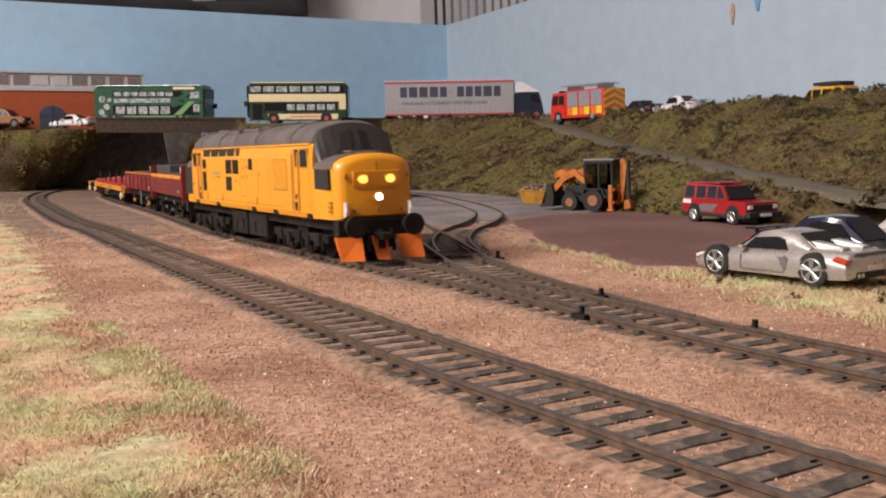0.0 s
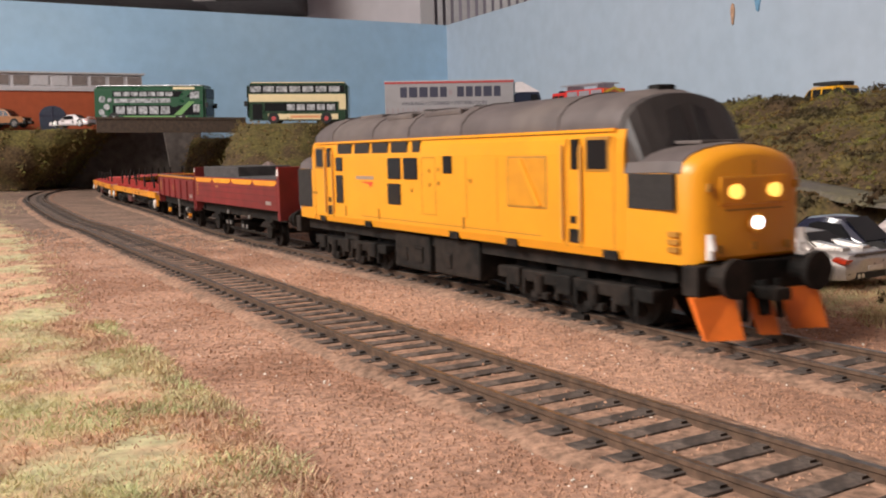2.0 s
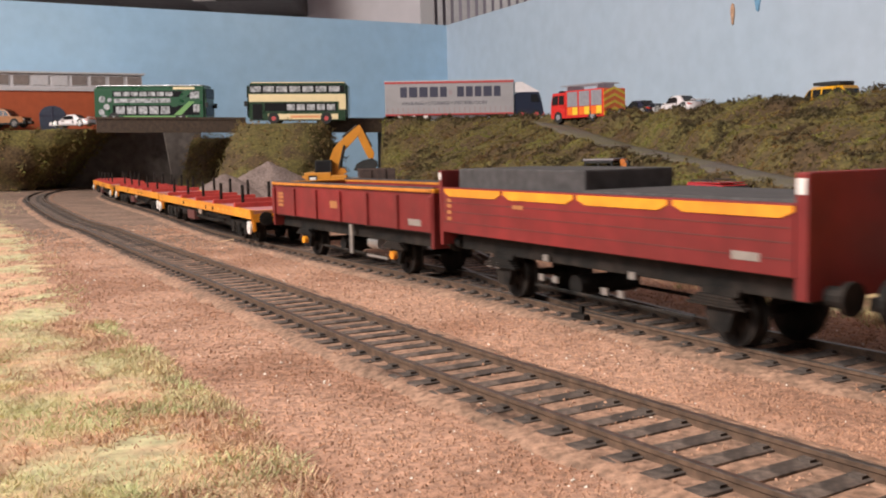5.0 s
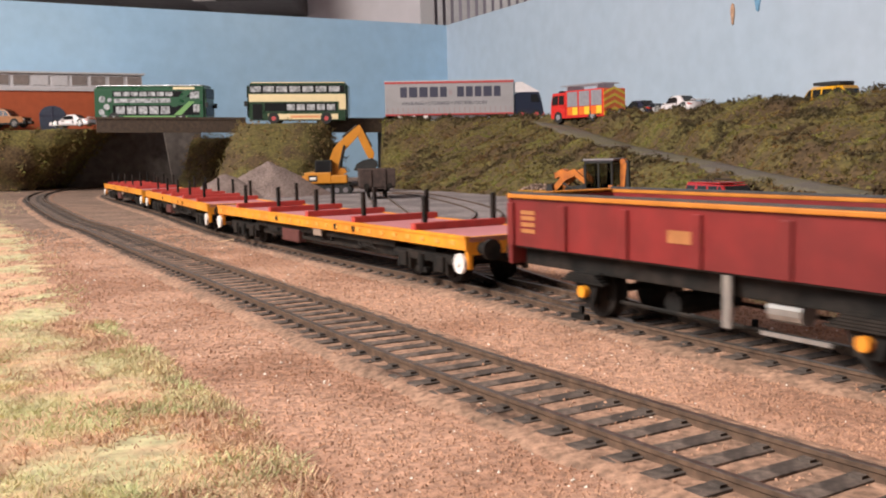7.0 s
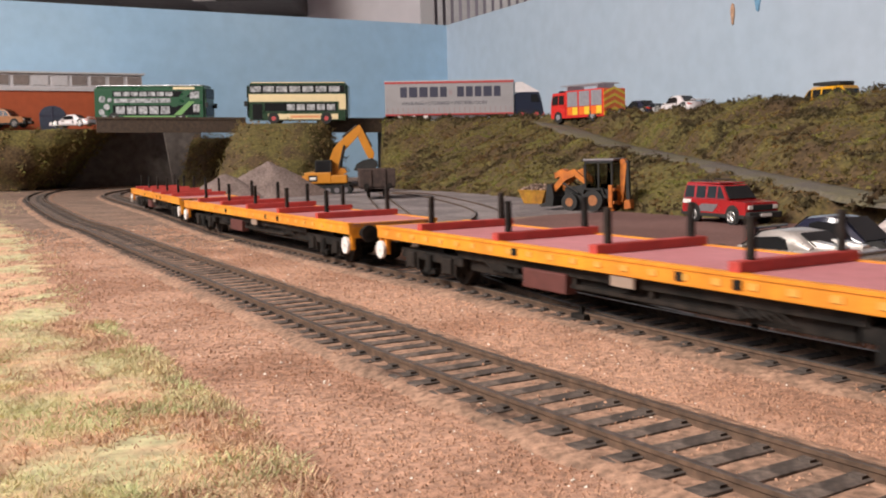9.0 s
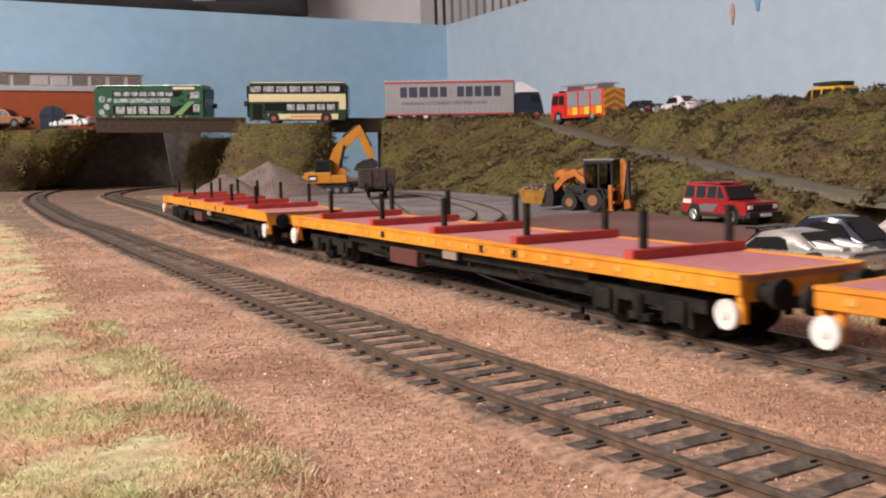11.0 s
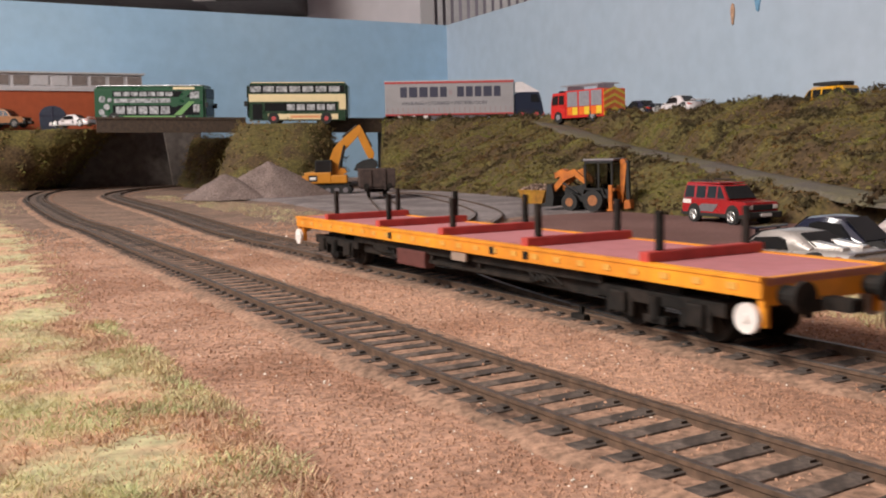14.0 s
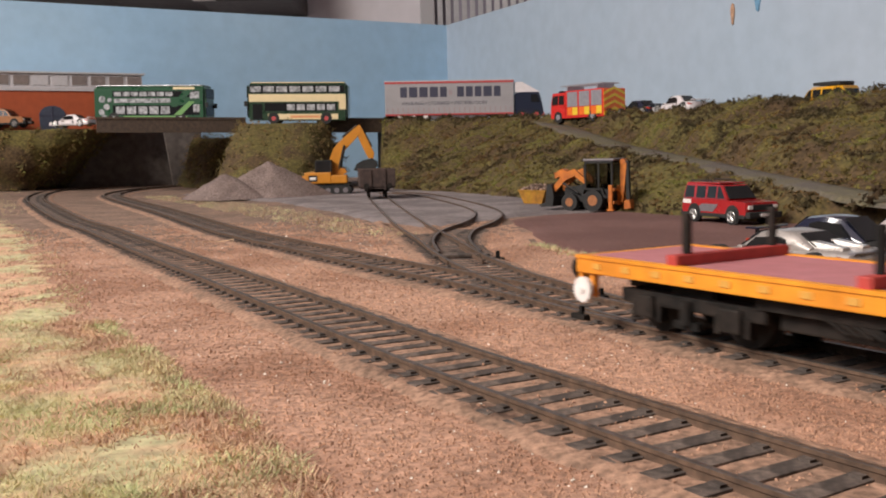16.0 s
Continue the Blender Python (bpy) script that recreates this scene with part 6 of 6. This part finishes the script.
M_PURPLE = mat("window_dusk", (0.33, 0.30, 0.36), 0.5, vary=0.1, size=0.1)
tagged(part("window_1", [B(-4, 420, 2870, 2897, 200, 1230)], M_PURPLE), "dim window behind a blind", "window", kind="structure")

# paint marks on the right-hand board
M_MARK1 = mat("paint_mark_ochre", (0.45, 0.27, 0.17), 0.6, vary=0.2, size=0.004)
M_MARK2 = mat("paint_mark_blue", (0.14, 0.30, 0.45), 0.5, vary=0.1, size=0.004)
b_dir = math.degrees(math.atan2(-1404, 633))
for x, y, z, w, h_, m_, lab in ((327, 1113, 180, 2.6, 13, M_MARK1, "ochre paint run on the backdrop"), (343.6, 1078, 190, 4.2, 14, M_MARK2, "blue paint drop on the backdrop")):
    bm = bmesh.new()
    n = 22
    out = [(w * math.cos(a) * (1 + 0.25 * math.sin(3 * a)), h_ * math.sin(a) * (1 if math.sin(a) > 0 else 0.8)) for a in (k * math.tau / n for k in range(n))]
    loft(bm, [[(a, -1.2, b) for a, b in out], [(a, 0.3, b) for a, b in out]])
    tagged(part("paint_mark", bm, m_, m=mm(x, y, z, 0, 0, b_dir)), lab, "paint mark")


# ---- grass, scatter and foliage ----
def shards(name, pts, size, per, material, label, cat, seed, flat=0.6):
    """Clumps of small leaf shards round the points (x, y, z, scale)."""
    rg = np.random.RandomState(seed)
    n = len(pts) * per
    c = np.repeat(np.array(pts)[:, :3], per, axis=0)
    sc = np.repeat(np.array(pts)[:, 3], per)[:, None]
    c = c + rg.normal(0, 1, (n, 3)) * size * 0.8 * sc * [1, 1, flat]
    a = rg.normal(0, 1, (n, 3, 3)) * (size * 0.55) * sc[:, :, None]
    v = (c[:, None, :] + a).reshape(-1, 3)
    f = np.arange(n * 3).reshape(-1, 3)
    ob = raw(name, v.tolist(), [tuple(q) for q in f.tolist()], material)
    return tagged(ob, label, cat, kind="stuff")


rg = np.random.RandomState(7)


def on_bank(n):
    pt = np.c_[rg.uniform(-75, 480, n), rg.uniform(400, 1290, n)]
    z, f, t, dr, dl = bank_heights(pt)
    edge_in = 16 - 5 * np.clip((760 - pt[:, 1]) / 200, 0, 1) * rg.rand(n)
    ok = (f & (dr > edge_in)) | (t & (dl < 11))
    b = np.array([rough(x, y, 26, 6) + rough(x, y, 9, 2.2, 3) for x, y in pt])
    patch = np.array([rough(x, y, 42, 1, 11) for x, y in pt])
    return pt[ok], (z + b * np.where(t, 0.5, 1))[ok], patch[ok], dl[ok]


pt, z, patch, dl = on_bank(46000)
patch = patch + rg.normal(0, 0.10, len(patch))
green = patch > 0.13
dark = patch < -0.20
mid = ~green & ~dark
M_CLUMP_LIGHT = mat("foliage_light", (0.19, 0.19, 0.042), 0.95, size=0.006, vary=0.2, second=(0.20, 0.15, 0.042), mix_size=0.03, island=0.2)
for sel, m_, sz, lab in ((green, M_CLUMP_LIGHT, 1.0, "pale green foliage scatter on the bank"), (mid, M_CLUMP, 1.05, "olive and brown foliage scatter on the bank")):
    shards("bank_foliage", np.c_[pt, z, np.full(len(pt), 1.0)][sel][:16000], sz, 14, m_, lab, "foliage", 3)
shards("bank_foliage", np.c_[pt, z + 0.6, np.full(len(pt), 1.25)][dark][:9000], 1.1, 12, M_CLUMP_DARK, "dark brown foliage scatter on the bank", "foliage", 5)
near_lip = dl < 7
shards("bush_fringe", np.c_[pt, z + 1.5, rg.uniform(0.7, 1.5, len(pt))][near_lip & (rg.rand(len(pt)) < 0.5)], 1.5, 12, M_CLUMP_DARK, "dark bushes fringing the upper road", "bush", 6)


def scatter_on(name, n, size, material, label, seed):
    ob = bpy.data.objects[name]
    vs = np.array([v.co[:] for v in ob.data.vertices]) * 1000
    g = np.random.RandomState(seed)
    q = vs[g.randint(0, len(vs), n)] + g.normal(0, 3, (n, 3))
    return shards("bank_foliage", np.c_[q, np.full(n, 1.0)], size, 9, material, label, "foliage", seed)


M_DRY = mat("dry_scatter", (0.22, 0.14, 0.06), 0.95, size=0.003, vary=0.3, second=(0.16, 0.13, 0.045), mix_size=0.02, island=0.4)
scatter_on("embankment_centre", 2200, 1.4, M_DRY, "dry brown scatter on the mound", 12)
scatter_on("embankment_north", 1600, 1.5, M_DRY, "dark brown scatter below the bridge", 15)
scatter_on("embankment_west", 1500, 1.5, M_DRY, "rusty brown scatter on the bank beside the tunnel", 16)
scatter_on("embankment_west", 2200, 1.6, M_CLUMP, "olive scatter on the bank beside the tunnel", 13)
scatter_on("embankment_west", 900, 1.5, M_CLUMP_LIGHT, "pale green scatter on the bank beside the tunnel", 14)


def blades(name, xy, zf, length, width, material, label, seed):
    g = np.random.RandomState(seed)
    n = len(xy)
    a = g.uniform(0, math.tau, n)
    lean = g.normal(0, 0.75, (n, 2))
    ln = length * g.uniform(0.5, 1.3, n)
    z = np.array([zf(x, y) for x, y in xy])
    w = width * g.uniform(0.7, 1.3, n)
    b0 = np.c_[xy[:, 0] - np.cos(a) * w, xy[:, 1] - np.sin(a) * w, z - 0.2]
    b1 = np.c_[xy[:, 0] + np.cos(a) * w, xy[:, 1] + np.sin(a) * w, z - 0.2]
    tip = np.c_[xy + lean * ln[:, None], z + ln * 0.75]
    v = np.stack([b0, b1, tip], 1).reshape(-1, 3)
    f = np.arange(n * 3).reshape(-1, 3)
    return tagged(raw(name, v.tolist(), [tuple(q) for q in f.tolist()], material), label, "grass", kind="stuff")


# grass of the foreground verge
g = np.random.RandomState(21)
d_ = np.r_[g.uniform(50, 260, 95000), g.uniform(260, 760, 36000)]
x_ = d_ * g.uniform(-0.50, 0.02, len(d_))
xy = np.c_[x_, d_]
wob = np.array([rough(a, b, 22, 9, 1) for a, b in xy])
ok = inside(np.c_[xy[:, 0] + wob, xy[:, 1] - wob], LEFT_EDGE)
patchy = np.array([rough(a, b, 26, 1, 4) for a, b in xy])
ok &= patchy > -0.75 + g.rand(len(xy)) * 0.45
xy, patchy = xy[ok], patchy[ok]
M_BLADE2 = mat("static_grass_tan", (0.68, 0.48, 0.31), 0.85, size=0.01, vary=0.12, second=(0.50, 0.32, 0.22), mix_size=0.03, island=0.18)
sel = patchy + g.normal(0, 0.12, len(xy)) > 0.02
blades("verge_grass", xy[sel], ground_z, 1.7, 0.12, M_BLADE, "pale green static grass on the verge", 22)
blades("verge_grass", xy[~sel], ground_z, 1.4, 0.13, M_BLADE2, "tan dry static grass on the verge", 23)

# strip of turf before the car park and along the yard
def strip_grass(poly, n, length, seed, mats):
    h = np.random.RandomState(seed)
    xs, ys = [q[0] for q in poly], [q[1] for q in poly]
    q = np.c_[h.uniform(min(xs), max(xs), n), h.uniform(min(ys), max(ys), n)]
    w = np.array([rough(a, b, 12, 5, 6) for a, b in q])
    q = q[inside(q + w[:, None], poly)]
    pk = np.array([rough(a, b, 14, 1, 8) for a, b in q])
    q, pk = q[pk > -0.3], pk[pk > -0.3]
    cut = pk + h.normal(0, 0.15, len(q)) > 0.05
    blades("turf_strip", q[cut], ground_z, length, 0.16, mats[0], "pale green grass strip beside the car park", seed + 1)
    blades("turf_strip", q[~cut], ground_z, length, 0.16, mats[1], "dry tan grass strip beside the car park", seed + 2)


strip_grass([(35, 440), (47, 400), (64, 322), (78, 268), (92, 238), (108, 214), (140, 205), (200, 290), (112, 300), (92, 322), (66, 350), (50, 420)], 60000, 2.6, 31, (M_BLADE, M_BLADE2))
strip_grass([(-300, 1080), (-240, 960), (-150, 830), (-80, 680), (-40, 560), (-8, 500), (-25, 480), (-70, 560), (-140, 700), (-235, 900), (-330, 1080)], 42000, 2.6, 41, (M_BLADE, M_BLADE2))
strip_grass([(-900, 1150), (-560, 900), (-330, 760), (-340, 830), (-440, 1010), (-520, 1170), (-520, 1260), (-620, 1200)], 9000, 4.0, 51, (M_BLADE, M_BLADE2))

# ballast grains, picked out near the camera
def grains(n, lo, hi, x0, x1, seed, size, material, label):
    h = np.random.RandomState(seed)
    d = lo * (hi / lo) ** h.rand(n)
    q = np.c_[d * h.uniform(x0, x1, n), d]
    keep = ~inside(q, YARD) & ~inside(q, TARMAC)
    near = np.minimum(np.minimum(away(q, L_MAIN[1][::6]), away(q, L_NEAR[1][::6])), away(q, L_SIDING[1][::6]))
    keep &= (np.abs(near - 8.25) > 1.6)
    on_bed = near < 14.5
    keep &= ~(on_bed & (h.rand(n) < 0.9))
    q, d, near = q[keep], d[keep], near[keep]
    n = len(q)
    z = np.array([ground_z(a, b) for a, b in q])
    r = size * (0.55 + 0.9 * h.rand(n) ** 2) * np.clip((d / 220) ** 0.5, 0.7, 1.8)
    r = np.where(near < 14.5, np.minimum(r, 0.55), r)
    base = np.array([(1, 0, 0), (-1, 0, 0), (0, 1, 0), (0, -1, 0), (0, 0, 1), (0, 0, -0.6)])
    v = base[None] * (0.6 + 0.8 * h.rand(n, 6, 1)) * r[:, None, None]
    a = h.uniform(0, math.tau, n)
    ca, sa = np.cos(a)[:, None], np.sin(a)[:, None]
    v = np.stack([v[:, :, 0] * ca - v[:, :, 1] * sa, v[:, :, 0] * sa + v[:, :, 1] * ca, v[:, :, 2]], 2)
    v = v + np.c_[q, z + r * 0.05 + np.where(near < 14.5, 0.75, 0.0)][:, None, :]
    tri = np.array([(0, 2, 4), (2, 1, 4), (1, 3, 4), (3, 0, 4), (2, 0, 5), (1, 2, 5), (3, 1, 5), (0, 3, 5)])
    f = (tri[None] + (np.arange(n) * 6)[:, None, None]).reshape(-1, 3)
    ob = raw("ballast_grains", v.reshape(-1, 3).tolist(), [tuple(k) for k in f.tolist()], material)
    return tagged(ob, label, "ballast", kind="stuff")


grains(95000, 62, 620, -0.5, 0.5, 61, 0.31, M_GRAIN, "loose sandy brown ballast grains")
grains(1100, 62, 620, -0.5, 0.5, 62, 0.30, M_GRAIN_PALE, "pale ballast grains with glints put in as colour")

# dark scraps of scenic scatter on the turf
h = np.random.RandomState(71)
scr = [(x, y, ground_z(x, y) + 0.8, s) for x, y, s in ((118, 262, 0.6), (108, 283, 0.4), (128, 285, 0.7), (96, 268, 0.4), (140, 262, 0.9), (92, 300, 0.35), (146, 290, 0.6), (84, 300, 0.4), (113, 254, 0.5))]
shards("scatter_scrap", scr, 2.2, 26, M_CLUMP_DARK, "dark scraps of foliage lying on the turf", "foliage", 72)
sprigs = [(x, y, 9 + k % 3 * 3, 0.6) for k, (x, y) in enumerate(((196, 470), (204, 470), (212, 478), (236, 480), (242, 482), (165, 520), (186, 500)))]
shards("twig_bush", sprigs, 3.6, 40, M_CLUMP_DARK, "sparse dark twiggy bushes at the foot of the bank", "bush", 73)
for k, (x, y, r0) in enumerate(((-110, 470, 0), (-98, 400, 1.2), (-70, 330, 2.4))):
    bm = bmesh.new()
    last = None
    for i in range(14):
        a = i * 0.28 + r0
        q = (x + 9 * math.cos(a) + i * 0.4, y + 16 * math.sin(a), ground_z(x, y) + 1.2 + 0.8 * math.sin(i * 0.7))
        if last:
            tube(bm, last, q, 0.16, 5)
        last = q
    if k == 0:
        tagged(part("straw", bm, M_BLADE2), "curled dry straw lying on the ballast", "straw")
    else:
        bm.free()

# pale turf under the verge grass and the strip by the car park
M_VERGE = mat("verge_turf", (0.47, 0.43, 0.24), 0.95, size=0.003, vary=0.2, bump=0.5, bump_size=0.002, second=(0.56, 0.33, 0.21), mix_size=0.025)
for poly, lab in ((LEFT_EDGE, "pale tan and green turf of the verge"), ([(35, 440), (47, 400), (66, 322), (80, 268), (95, 238), (112, 214), (140, 205), (200, 290), (112, 300), (92, 322), (66, 350), (50, 420)], "pale turf strip beside the car park")):
    edge = np.array(poly + poly[:1], float)
    xs_ = np.arange(max(min(q[0] for q in poly), -420), max(q[0] for q in poly) + 4, 4.0)
    ys_ = np.arange(max(min(q[1] for q in poly), 30), min(max(q[1] for q in poly), 800) + 4, 4.0)
    grid = np.array([(x, y) for y in ys_ for x in xs_])
    dist = np.where(inside(grid, poly), 1, -1) * away(grid, edge)
    lift = dict(zip(map(tuple, grid), np.clip(dist / 12, -1, 1)))
    ob = sheet("turf", xs_, ys_, lambda x, y: ground_z(x, y) - 0.6 + 0.85 * max(lift[(x, y)], -0.4) + rough(x, y, 9, 0.4, 13) + rough(x, y, 24, 0.5, 17), M_VERGE, keep=lambda c, poly=poly: inside(c + np.array([[rough(a, b, 18, 12, 31), rough(a, b, 18, 12, 37)] for a, b in c]), poly))
    tagged(ob, lab, "turf", kind="structure")


# ---- motion of the train: 90.7 mm a second along the main track, a little faster at the end ----
SPEED = 90.7


def gone(t):
    """The way that the train has gone by the time t."""
    return SPEED * t + 4.5 * (max(t - 12.5, 0) / 3.5) ** 2


def motions():
    for ob, start, pivots in TRAIN:
        rows = []
        for k in range(65):
            t = k * 0.25
            s = start + gone(t)
            a, b = on(L_MAIN, s + pivots), on(L_MAIN, s - pivots)
            c = (a + b) / 2
            d = a - b
            rows.append((t, mm(c[0], c[1], 0, 0, 0, math.degrees(math.atan2(d[1], d[0])))))
        walk(ob, rows)
    for ob, x, r in WHEELS:
        walk(ob, [(k * 0.1, mm(x, 0, r, 0, math.degrees(gone(k * 0.1) / r), 0)) for k in range(161)])


motions()
